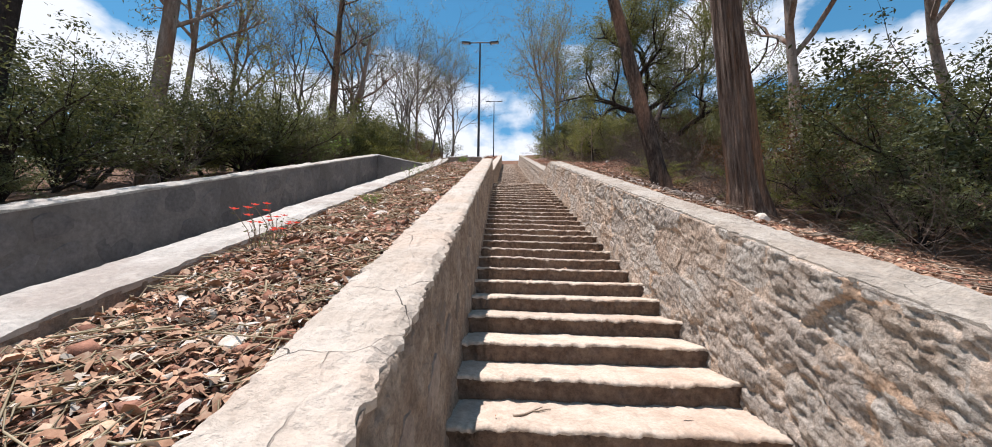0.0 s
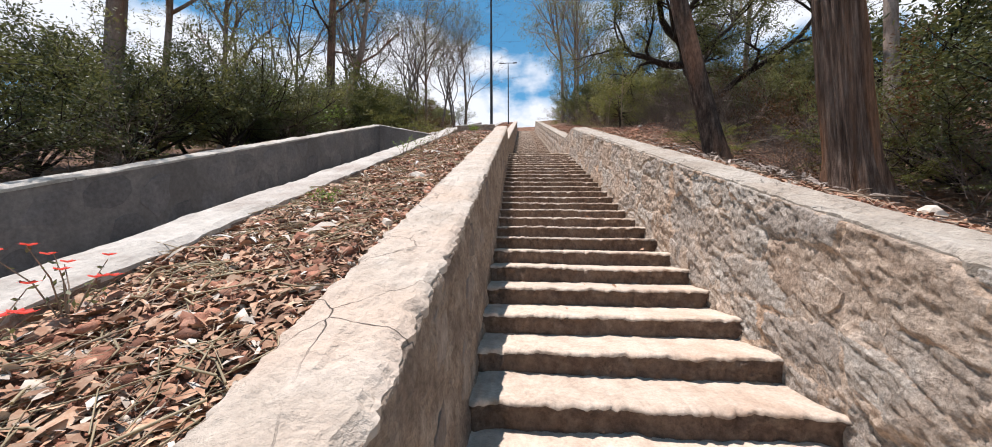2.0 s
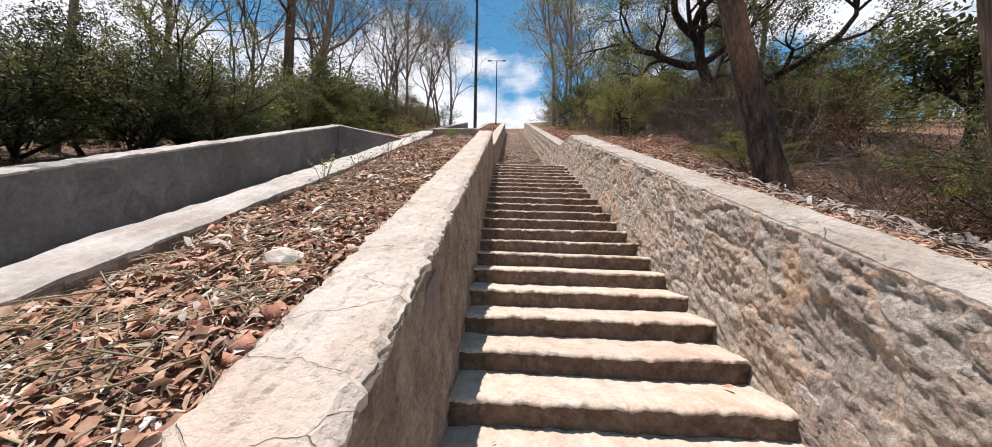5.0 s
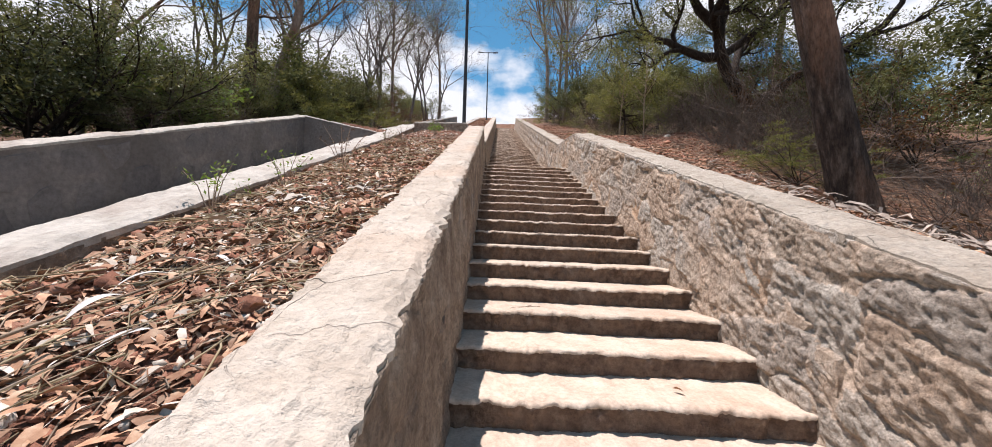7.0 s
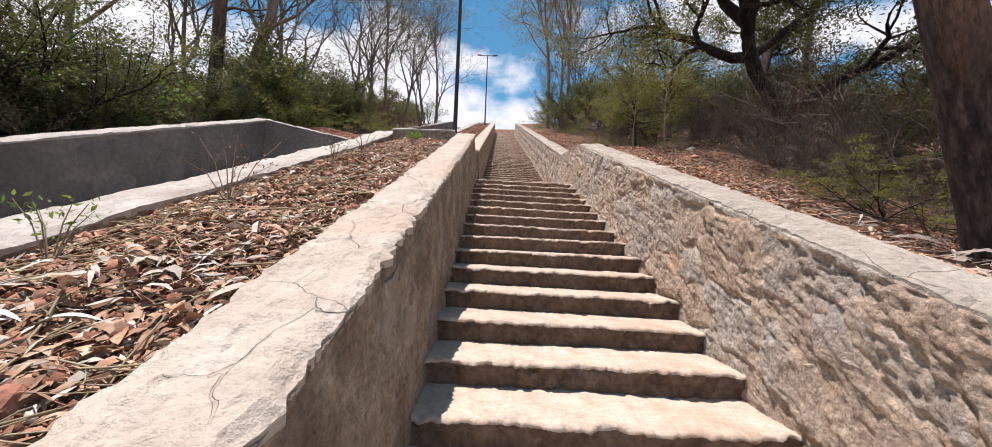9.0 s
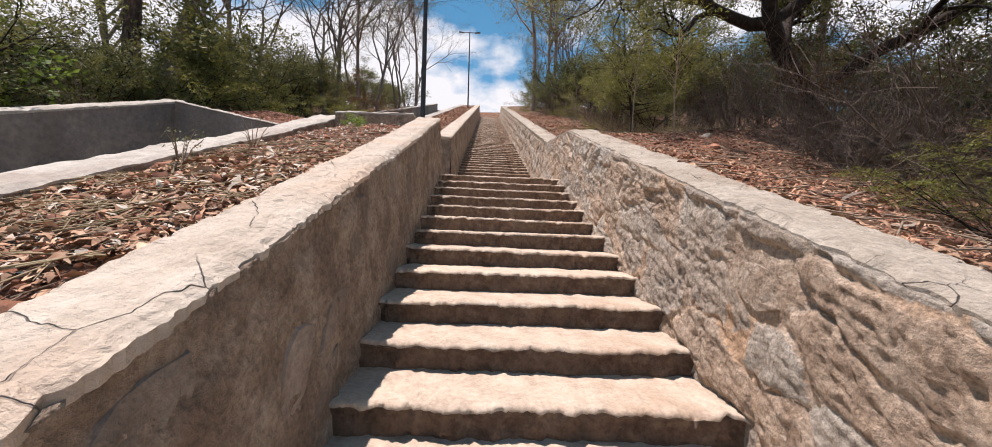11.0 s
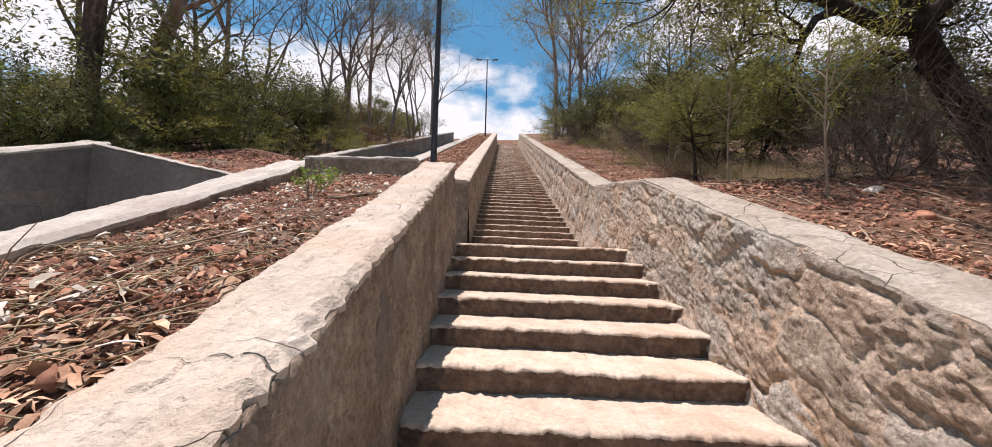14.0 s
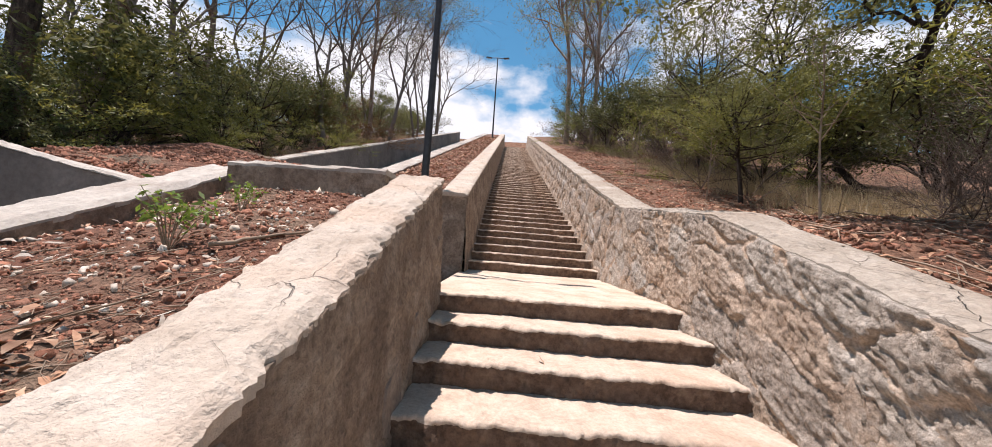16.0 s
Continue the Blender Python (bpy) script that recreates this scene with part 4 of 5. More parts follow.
SHRUB = [(2, 0.25, 0.10, 9, 0.8, 5.0, 6), (5, 0.22, 0.05, 7, 0.85, 0.55, 3), (4, 0.22, 0.03, 0, 0, 0, 3)]
PADS = [(3, 0.2, 0.10, 10, 1.0, 2.6, 5), (5, 0.16, 0.02, 7, 0.75, 0.55, 3), (4, 0.22, 0.0, 0, 0, 0, 3)]
BUSHY = [(2, 0.25, 0.10, 11, 1.05, 4.4, 6), (5, 0.18, 0.08, 8, 0.8, 0.5, 4), (4, 0.22, 0.03, 0, 0, 0, 3)]
CONE = [(9, 0.03, 0.05, 34, 1.15, 0.36, 6), (4, 0.1, 0.06, 4, 0.6, 0.5, 4), (3, 0.2, 0.0, 0, 0, 0, 3)]
BARE = [(7, 0.10, 0.05, 6, 0.65, 0.62, 7), (6, 0.18, 0.08, 5, 0.7, 0.6, 5), (5, 0.22, 0.05, 5, 0.7, 0.6, 4), (4, 0.22, 0.02, 4, 0.7, 0.6, 3), (2, 0.2, 0.0, 0, 0, 0, 3)]
GUM = [(10, 0.035, 0.05, 9, 0.6, 0.42, 8), (6, 0.14, 0.08, 6, 0.6, 0.5, 5), (4, 0.2, -0.02, 5, 0.7, 0.55, 4), (3, 0.2, -0.08, 0, 0, 0, 3)]
OAK = [(5, 0.22, 0.03, 6, 0.95, 0.85, 9), (7, 0.25, 0.09, 6, 0.7, 0.55, 6), (5, 0.26, 0.09, 5, 0.75, 0.55, 5), (4, 0.26, 0.05, 5, 0.8, 0.5, 4), (3, 0.2, 0.0, 0, 0, 0, 3)]
CROWN = [(5, 0.16, 0.05, 8, 0.85, 0.95, 6), (5, 0.22, 0.06, 5, 0.8, 0.5, 4), (4, 0.24, 0.04, 4, 0.8, 0.55, 3), (3, 0.22, 0.02, 0, 0, 0, 3)]
BRUSH = [(2, 0.3, 0.1, 10, 1.0, 2.2, 4), (4, 0.16, 0.02, 6, 0.6, 0.6, 3), (3, 0.18, 0.0, 3, 0.7, 0.6, 3), (2, 0.2, 0.0, 0, 0, 0, 3)]


def build_vegetation():
    rng = np.random.default_rng(77)

    def spread_copies(protos, places):
        used = set()
        for x, y, i, s in places:
            m = ground_pose(x, y, rng.uniform(0, 360), 1.0, 0.05)
            ob = protos[i]
            if i in used:
                ob = copy_thing(ob, m)
            else:
                used.add(i)
                ob.matrix_basis = m
            w = s * rng.uniform(0.9, 1.2)
            ob.scale = (w, w, s * rng.uniform(0.85, 1.1))

    g = "shrubs on the slope"
    green = [plant("shrub", 1, 3.2, 0.09, SHRUB, M_OAKBARK, M_LEAF, 44, 0.12, 0.078, 0.3, label="dense olive-green shrub with a dark stem", category="shrub", group=g, trunk_len=0.5, flat=0.5),
             plant("shrub", 2, 3.6, 0.10, SHRUB, M_OAKBARK, M_DARKLEAF, 46, 0.13, 0.082, 0.36, label="dense dark green shrub on the dry slope", category="shrub", group=g, trunk_len=0.55, flat=0.6),
             plant("shrub", 3, 3.0, 0.07, PADS, M_OAKBARK, M_LEAF3, 44, 0.11, 0.07, 0.24, label="feathery yellow-green shrub with layered sprays", category="shrub", group=g, trunk_len=0.75, flat=0.35),
             plant("shrub", 4, 3.2, 0.07, SHRUB, M_BARE, M_BROWNLEAF, 20, 0.13, 0.085, 0.42, label="half-dead russet shrub on the dry slope", category="shrub", group=g, trunk_len=0.5),
             plant("shrub", 5, 3.2, 0.07, PADS, M_OAKBARK, M_LEAF2, 42, 0.11, 0.072, 0.26, label="grey-green shrub with layered sprays", category="shrub", group=g, trunk_len=0.6, flat=0.4),
             plant("juniper", 6, 3.2, 0.06, CONE, M_OAKBARK, M_LEAF, 30, 0.085, 0.075, 0.22, label="upright feathery green juniper", category="tree", group="junipers", trunk_len=3.2, flat=0.6),
             plant("slope_oak", 7, 5.0, 0.13, CROWN, M_OAKBARK, M_DARKLEAF, 17, 0.18, 0.125, 0.42, label="dark round-crowned oak on a crooked trunk", category="tree", group="oaks on the slope", trunk_len=2.0, flat=0.6),
             plant("slope_oak", 8, 5.0, 0.11, CROWN, M_OAKBARK, M_LEAF, 17, 0.17, 0.12, 0.34, label="olive-green small-leaved oak on a crooked trunk", category="tree", group="oaks on the slope", trunk_len=1.8, flat=0.55)]
    places = []
    r = np.random.default_rng(9)
    # low growth along the far wall, then taller crowns behind it
    for y in np.arange(1.0, 44, 1.7):
        open_ground = 14 < y < 30
        if r.random() < (0.4 if open_ground else 0.1):
            continue
        places.append((-6.5 - r.uniform(0, 2.2) - (1.2 if open_ground else 0), y, int(r.choice([0, 4, 2, 0, 4, 3 if y > 17 else 1])), r.uniform(0.35, 0.95)))
    for y in np.arange(0, 50, 3.1):
        places.append((-9.2 - r.uniform(0, 3.0), y + r.uniform(-0.8, 0.8), int(r.choice([7, 7, 0, 6, 4, 7])), r.uniform(0.5, 0.85)))
    for y in np.arange(3, 56, 7):
        places.append((-14 - r.uniform(0, 4), y, int(r.choice([6, 7, 7])), r.uniform(0.8, 1.2)))
    for y in np.arange(2.5, 46, 1.7):
        x = 5.9 + r.uniform(0, 2.2) - (1.2 if y > 19 else 0) - (0.7 if y > 30 else 0)
        if (10.3 < y < 16.6 and x < 9) or r.random() < 0.12:
            continue
        places.append((x, y, int(r.choice([0, 1, 2, 4, 2, 5, 3])), r.uniform(0.4, 1.0)))
    for y in np.arange(1, 50, 3.1):
        places.append((8.6 + r.uniform(0, 3.0) - (1.0 if y > 22 else 0), y + r.uniform(-0.8, 0.8), int(r.choice([6, 7, 0, 7, 5])), r.uniform(0.6, 1.0)))
    for y in np.arange(3, 56, 7):
        places.append((14 + r.uniform(0, 4), y, int(r.choice([6, 7, 7])), r.uniform(0.8, 1.2)))
    for y in np.arange(2.0, 17, 1.35):
        places.append((-7.3 - r.uniform(0, 2.4), y, int(r.choice([0, 1, 4, 0, 1])), r.uniform(0.6, 0.9)))
    for y in (3.4, 5.2, 7.0, 8.8, 10.4):
        places.append((7.4 + r.uniform(0, 1.5), y, int(r.choice([0, 4, 2])), r.uniform(0.6, 0.9)))
    for y in np.arange(18, 46, 2.2):
        places.append((-8.2 - r.uniform(0, 3.5), y, int(r.choice([7, 0, 4, 7, 3])), r.uniform(0.6, 0.9)))
    places += [(6.3, 22.0, 7, 0.8), (7.3, 25.0, 7, 0.9), (5.7, 28.0, 6, 0.7), (5.2, 31.5, 7, 0.7), (6.0, 11.2, 3, 0.5), (6.6, 12.8, 4, 0.5), (5.6, 13.6, 3, 0.45), (7.3, 11.6, 0, 0.6), (7.6, 13.6, 4, 0.6)]
    # unseen shrubs added behind the walker: they carry the thicket on and cut sky light
    for y in np.arange(-12, 0, 5):
        places.append((6.5 + r.uniform(0, 3), y, 0, 1.3))
        places.append((-8.5 - r.uniform(0, 3), y, 1, 1.3))
    places += [(4.1, 17.6, 5, 0.7), (5.2, 18.4, 2, 0.75), (5.0, 21.0, 5, 1.15), (5.6, 23.5, 6, 0.8), (4.7, 26.0, 6, 0.75), (6.3, 20.4, 5, 1.3), (5.1, 7.6, 2, 0.5), (5.8, 5.4, 4, 0.6), (6.4, 4.2, 2, 0.65),
               (-8.0, 12.2, 0, 0.9), (-8.8, 14.4, 1, 1.0), (-7.5, 15.6, 0, 0.75), (-7.3, 17.4, 2, 0.8), (-8.3, 18.8, 7, 0.7), (-8.6, 21.6, 1, 1.0), (-7.6, 24.0, 0, 0.85), (-7.2, 26.4, 3, 0.8), (-7.2, 5.2, 1, 0.7), (-7.6, 2.6, 0, 0.7),
               (-8.9, 9.8, 7, 0.6), (-9.8, 11.8, 7, 0.7), (-9.4, 6.4, 7, 0.5), (6.9, 18.2, 7, 0.85), (6.4, 7.4, 0, 0.7), (7.2, 6.0, 1, 0.8),
               (-6.3, 18.6, 2, 0.5), (-6.0, 20.2, 2, 0.45), (-6.8, 16.6, 4, 0.6), (-6.1, 23.0, 2, 0.5), (4.1, 10.2, 2, 0.36)]
    spread_copies(green, places)
    # woods that close the view on both sides
    for sx in (-1, 1):
        crowns = Soup()
        for k in range(130):
            x, y = sx * (19 + abs(r.normal(0, 9))), r.uniform(-14, 75)
            w, h = r.uniform(1.4, 2.8), r.uniform(1.2, 2.6)
            z = terrain(x, y) + r.uniform(0.6, 2.6)
            for _ in range(5):
                c = np.array([x, y, z]) + r.normal(0, 0.5, 3) * np.array([w, w, h])
                p = r.normal(0, 1, (75, 3))
                p *= (0.5 + 0.5 * r.random((75, 1))) / np.linalg.norm(p, axis=1)[:, None]
                leaves(crowns, c + p * np.array([w, w, h]) * 0.62, r, 0.34, 0.55)
        stuff("far_woods", crowns, M_LEAF2, "dull evergreen woods farther along the slope", "woods")

    bare = [plant("bare_tree", 21 + i, 8.0, 0.075, BARE, M_BARE, label="leafless grey tree with fine upward twigs", category="tree", group="bare trees") for i in range(3)]
    places = [(-5.95, 29.3, 0, 1.35), (-6.3, 36, 1, 1.2), (-6.9, 24.5, 2, 1.25), (-8.6, 21, 1, 1.5), (-7.7, 27.5, 0, 1.4), (-9.5, 31, 2, 1.5), (-10.5, 25, 0, 1.5), (-6.2, 42, 2, 1.2), (-8, 46, 0, 1.3),
              (-11.5, 19.5, 2, 1.3), (-5.9, 33.5, 2, 1.0), (-10.5, 14.2, 0, 1.1), (-9.7, 36, 1, 1.4), (-14, 23, 0, 1.4),
              (4.4, 28, 1, 1.0), (5.2, 33, 2, 1.1), (6.5, 24, 0, 1.1), (4.4, 38, 0, 1.1), (4.6, 44, 1, 1.1), (7.5, 29, 1, 1.2), (6.4, 41, 2, 1.2)]
    spread_copies(bare, places)

    gum = [plant("gum_tree", 41 + i, 12.0, 0.13, GUM, M_PALEBARK, M_EUC, 8, 0.17, 0.14, 0.2, 0.5, label="tall slender gum tree with sparse pale leaves", category="tree", group="slender gums", trunk_len=9.0) for i in range(2)]
    places = [(-9.5, 22, 0, 0.9), (-12, 13, 1, 1.0), (-7.6, 31, 1, 1.0), (3.6, 35.4, 0, 1.35), (4.1, 30, 1, 1.0), (6.9, 9.0, 1, 1.0), (9.4, 18, 0, 1.0), (-11, 6.5, 0, 1.0), (-14, 18, 1, 1.1), (5.5, 41, 1, 1.2), (12, 10, 0, 1.0), (-5.8, 40, 0, 1.0)]
    spread_copies(gum, places)

    brush = [plant("dry_bush", 61 + i, 1.5, 0.02, BRUSH, M_BRUSH, label="tangled leafless grey bush", category="bush", group="dry brush", trunk_len=0.4) for i in range(2)]
    places = []
    for _ in range(44):
        y = r.uniform(5, 34)
        lo = 4.5 if y < 15.5 else 4.0
        places.append((lo + abs(r.normal(0, 1.0)), y, int(r.integers(2)), r.uniform(0.7, 1.35)))
    for _ in range(34):
        places.append((4.1 + abs(r.normal(0, 1.1)), r.uniform(9.8, 15.2), int(r.integers(2)), r.uniform(0.5, 0.95)))
    for _ in range(16):
        places.append((5.0 + abs(r.normal(0, 0.9)), r.uniform(4.0, 10.0), int(r.integers(2)), r.uniform(0.6, 1.1)))
    for _ in range(22):
        y = r.uniform(2, 40)
        places.append((-5.9 - abs(r.normal(0, 1.0)) - (0.8 if 14 < y < 22 else 0), y, int(r.integers(2)), r.uniform(0.5, 1.0)))
    spread_copies(brush, places)

    # straw grass
    s = Soup()
    for x, y in [(r.uniform(4.0, 5.8), r.uniform(15.0, 30)) for _ in range(240)] + [(r.normal(5.3, 0.5), r.uniform(15.5, 23)) for _ in range(120)] + [(-5.8 - abs(r.normal(0, 0.8)), r.uniform(16, 34)) for _ in range(50)]:
        n = 40
        z = terrain(x, y)
        base = np.stack([r.normal(x, 0.1, n), r.normal(y, 0.1, n), np.full(n, z)], -1)
        h = r.uniform(0.1, 0.42, n)
        tip = base + np.stack([r.normal(0, 0.12, n), r.normal(0, 0.12, n), h], -1)
        w = np.stack([r.normal(0, 0.0028, n), r.normal(0, 0.0028, n), np.zeros(n)], -1)
        v = np.stack([base - w, base + w, tip + w * 0.2, tip - w * 0.2], 1)
        s.add(v.reshape(-1, 3), np.arange(4 * n).reshape(n, 4))
    stuff("dry_grass", s, M_STRAW, "tufts of straw-coloured dry grass", "grass")


build_vegetation()


def bark_trunk(name, label, at, path, radii, mat, furrow, seed, sides=28, extra=None):
    """A thick trunk with furrowed bark; path and radii run from the foot up."""
    root = tagged(new(name), label, "tree")
    root.matrix_basis = at
    pts, rr = [], []
    n = 60
    path = np.array(path, dtype=float)
    t = np.linspace(0, len(path) - 1, n)
    for u in t:
        i = min(len(path) - 2, int(u))
        w = u - i
        pts.append(path[i] * (1 - w) + path[i + 1] * w)
        rr.append(radii[i] * (1 - w) + radii[i + 1] * w)
    v = []
    for p, q in zip(pts, rr):
        for k in range(sides):
            a = 2 * math.pi * k / sides
            f = fbm(math.cos(a) * 7.5, math.sin(a) * 7.5, p[2] * 0.3 + seed)
            g = fbm(math.cos(a) * 1.3, math.sin(a) * 1.3, p[2] * 0.8 + seed)
            rad = q * (1 + furrow * f + 0.07 * g)
            v.append((p[0] + math.cos(a) * rad, p[1] + math.sin(a) * rad, p[2]))
    put("trunk", mesh_of("trunk", v, grid_faces(n, sides, True), mat, False), root)
    return root


def crown_on(root, seed, starts, spec, bark, leaf, per_tip, spread, size, ratio, droop):
    rng = np.random.default_rng(seed)
    tips = []
    for p, d, L, rad in starts:
        wood = Soup()
        grow(rng, wood, tips, p, d, L, rad, 1, spec)
        put("limb", wood.mesh("limb", bark, True), root)
    if leaf:
        crown = Soup()
        t = np.array(tips)
        c = np.repeat(t, per_tip, 0) + rng.normal(0, spread, (len(t) * per_tip, 3))
        leaves(crown, c, rng, size, ratio, droop)
        put("crown", crown.mesh("crown", leaf), root)


def build_big_trees():
    # stringybark close to the right wall
    x, y = 4.08, 6.42
    z = 2.70
    t = bark_trunk("stringybark_tree", "thick upright tree with stringy furrowed brown bark", pose(x, y, z),
                   [(0, 0, -0.3), (0, 0, 0.0), (-0.02, 0, 0.35), (-0.05, 0.02, 1.2), (-0.1, 0.03, 3.0), (-0.16, 0.05, 5.5), (-0.2, 0.05, 9.0), (-0.2, 0.1, 13.0)],
                   [0.40, 0.33, 0.27, 0.25, 0.235, 0.22, 0.18, 0.08], M_BARK, 0.20, 3.0, 120)
    crown_on(t, 3, [((-0.2, 0, 8 + i * 0.8), (math.cos(i * 2.1), math.sin(i * 2.1), 0.9), 3.0, 0.07) for i in range(6)], GUM, M_BARK, M_EUC, 4, 0.2, 0.14, 0.2, 0.5)
    # leaning tree
    x, y = 3.74, 8.95
    z = 3.48
    t = bark_trunk("leaning_tree", "leaning tree with dark bark and rusty bare patches", pose(x, y, z),
                   [(0.1, 0, -0.3), (0, 0, 0.0), (-0.14, 0, 0.6), (-0.42, 0.0, 2.0), (-0.72, 0.05, 3.6), (-1.15, 0.05, 5.6), (-1.7, 0.1, 8.0), (-2.0, 0.1, 10.5)],
                   [0.27, 0.23, 0.19, 0.17, 0.15, 0.13, 0.09, 0.05], M_BARK2, 0.10, 8.0, 48)
    crown_on(t, 4, [((-1.6, 0.1, 7.6 + i * 0.4), (math.cos(i * 2.1), math.sin(i * 2.1), 0.9), 2.2, 0.05) for i in range(5)], GUM, M_BARK2, M_EUC, 4, 0.2, 0.13, 0.2, 0.5)
    # old oak over the brush
    x, y = 6.7, 14.75
    z = terrain(x, y)
    t = bark_trunk("gnarled_oak", "gnarled black-barked oak with twisting limbs", pose(x, y, z),
                   [(0.25, 0, -0.4), (0.1, 0, 0.1), (-0.25, 0, 0.65), (-0.7, -0.1, 1.15), (-1.05, -0.15, 1.7), (-1.2, -0.15, 2.3), (-1.15, -0.15, 3.0)],
                   [0.30, 0.23, 0.18, 0.16, 0.15, 0.13, 0.10], M_OAKBARK, 0.12, 5.0, 24)
    crown_on(t, 8, [((-1.15, -0.15, 2.0), (-0.9, 0.5, 0.2), 2.7, 0.13), ((-1.15, -0.15, 2.7), (-0.6, 0.3, 0.8), 2.8, 0.15), ((-0.3, 0.0, 0.7), (1.0, -0.2, 0.5), 4.0, 0.12),
                    ((-1.15, -0.1, 2.0), (0.7, 0.2, 0.7), 3.0, 0.12), ((-1.2, -0.1, 2.5), (-0.5, -0.8, 0.35), 2.6, 0.13), ((-0.9, 0, 1.5), (0.3, 0.9, 0.5), 2.6, 0.13), ((-1.15, -0.1, 2.9), (0.2, -0.3, 1.0), 2.4, 0.12)],
             OAK, M_OAKBARK, M_LEAF, 24, 0.14, 0.065, 0.42, 0.0)
    # trunks on the other side
    for nm, lb, x, y, path, radii, mat, sd in (
        ("gum_trunk_tree", "straight tree with smooth brown trunk behind the far wall", -8.5, 8.6, [(0, 0, -0.4), (0, 0, 0), (0.02, 0, 2), (0.08, 0, 5), (0.2, 0, 9)], [0.24, 0.2, 0.17, 0.16, 0.08], M_PALEBARK, 1.0),
        ("gum_trunk_tree", "straight brown-barked tree on the far slope", -8.15, 16.8, [(0, 0, -0.4), (0, 0, 0), (0.03, 0, 2), (0.05, 0, 5), (0.1, 0, 9)], [0.24, 0.2, 0.17, 0.16, 0.08], M_BARK2, 2.0),
        ("forked_gum_tree", "pale leaning gum tree with peeling bark", -8.2, 17.7, [(0, 0, -0.4), (0, 0, 0), (0.15, 0, 1.2), (0.5, 0, 2.6), (1.0, 0, 4.2), (1.3, 0, 7)], [0.30, 0.25, 0.2, 0.17, 0.13, 0.06], M_PALEBARK, 4.0),
        ("dark_trunk_tree", "dark crooked tree behind the far wall", -7.6, 5.2, [(0, 0, -0.4), (0, 0, 0), (0.05, 0, 0.8), (-0.1, 0, 1.6), (-0.05, 0, 4), (-0.1, 0, 8)], [0.3, 0.24, 0.2, 0.16, 0.12, 0.05], M_OAKBARK, 6.0)):
        t = bark_trunk(nm, lb, pose(x, y, terrain(x, y)), path, radii, mat, 0.08, sd, 20)
        tip = path[-1]
        crown_on(t, int(sd) + 30, [((tip[0] * 0.8, 0, tip[2] * (0.45 + 0.1 * i)), (math.cos(i * 2.4 + sd), math.sin(i * 2.4 + sd), 0.8), 2.4, 0.06) for i in range(6)], GUM, mat, M_LEAF2, 4, 0.2, 0.12, 0.25, 0.4)


build_big_trees()

# ---- small plants, loose stones and twigs ----


def red_flower(x, y):
    r = np.random.default_rng(71)
    root = tagged(new("flowering_plant"), "small leggy plant with coral-red flowers in the gravel", "plant")
    root.matrix_basis = pose(x, y, bed_level(x, y))
    for k in range(9):
        a = k * 2.4
        h = r.uniform(0.10, 0.30)
        tip = np.array([math.cos(a) * r.uniform(0.04, 0.16), math.sin(a) * r.uniform(0.05, 0.22), h])
        s = Soup()
        tube(s, [(0, 0, -0.03), tip * 0.5 + np.array([0.01, 0, 0.02]), tip], [0.003, 0.0025, 0.0015], 5)
        put("stem", s.mesh("stem", M_TWIG), root)
        s = Soup()
        leaves(s, [tip * u + r.normal(0, 0.008, 3) for u in np.linspace(0.3, 0.9, 5)], r, 0.03, 0.4)
        tagged(put("foliage", s.mesh("foliage", M_LEAF2), root), kind="stuff")
        s = Soup()
        for c in range(1):
            q = tip + r.normal(0, 0.010, 3)
            for j in range(6):
                b = j * math.pi / 3
                d = np.array([math.cos(b), math.sin(b), 0.35])
                e = np.array([-math.sin(b), math.cos(b), 0.0])
                s.add([q, q + d * 0.017 + e * 0.011, q + d * 0.032, q + d * 0.017 - e * 0.011], [(0, 1, 2, 3)])
        put("flower", s.mesh("flower", M_FLOWER), root, "coral-red flower")


red_flower(-1.56, 2.36)
red_flower(-1.64, 2.66)


def weed(x, y, h, seed, leaf, label, n=9, size=0.05):
    r = np.random.default_rng(seed)
    root = tagged(new("weed"), label, "plant")
    root.matrix_basis = pose(x, y, bed_level(x, y) if x < 0 else terrain(x, y))
    tips = []
    for k in range(n):
        s = Soup()
        a = k * 2.4
        tip = np.array([math.cos(a) * h * r.uniform(0.2, 0.8), math.sin(a) * h * r.uniform(0.2, 0.8), h * r.uniform(0.5, 1.0)])
        mid = tip * 0.5 + np.array([0, 0, h * 0.12])
        tube(s, [(0, 0, -0.03), mid, tip], [0.004, 0.003, 0.0015], 4)
        tips += [mid + (tip - mid) * u for u in np.linspace(0, 1, 7)]
        put("stem", s.mesh("stem", M_TWIG), root)
    if leaf:
        s = Soup()
        t = np.repeat(np.array(tips), 2, 0)
        leaves(s, t + r.normal(0, 0.02, t.shape), r, size, 0.35)
        tagged(put("foliage", s.mesh("foliage", leaf), root), kind="stuff")


weed(-1.45, 12.55, 0.26, 1, M_FRESH, "small green weed growing in the red soil", 12, 0.045)
weed(-1.85, 7.1, 0.34, 2, M_FRESH, "thin weed with yellow-green leaves by the kerb", 6, 0.035)
weed(-1.75, 7.7, 0.30, 3, M_FRESH, "thin weed with yellow-green leaves by the kerb", 6, 0.03)
weed(-1.7, 8.6, 0.40, 4, M_BROWNLEAF, "dry branching weed with rusty leaves", 8, 0.025)
weed(-1.5, 4.1, 0.16, 5, M_FRESH, "small green weed growing in the gravel", 8, 0.03)
weed(-1.75, 10.2, 0.28, 6, M_LEAF2, "dry grey weed standing by the kerb", 8, 0.025)
weed(-1.7, 10.9, 0.28, 7, None, "bare dry weed standing by the kerb", 8)
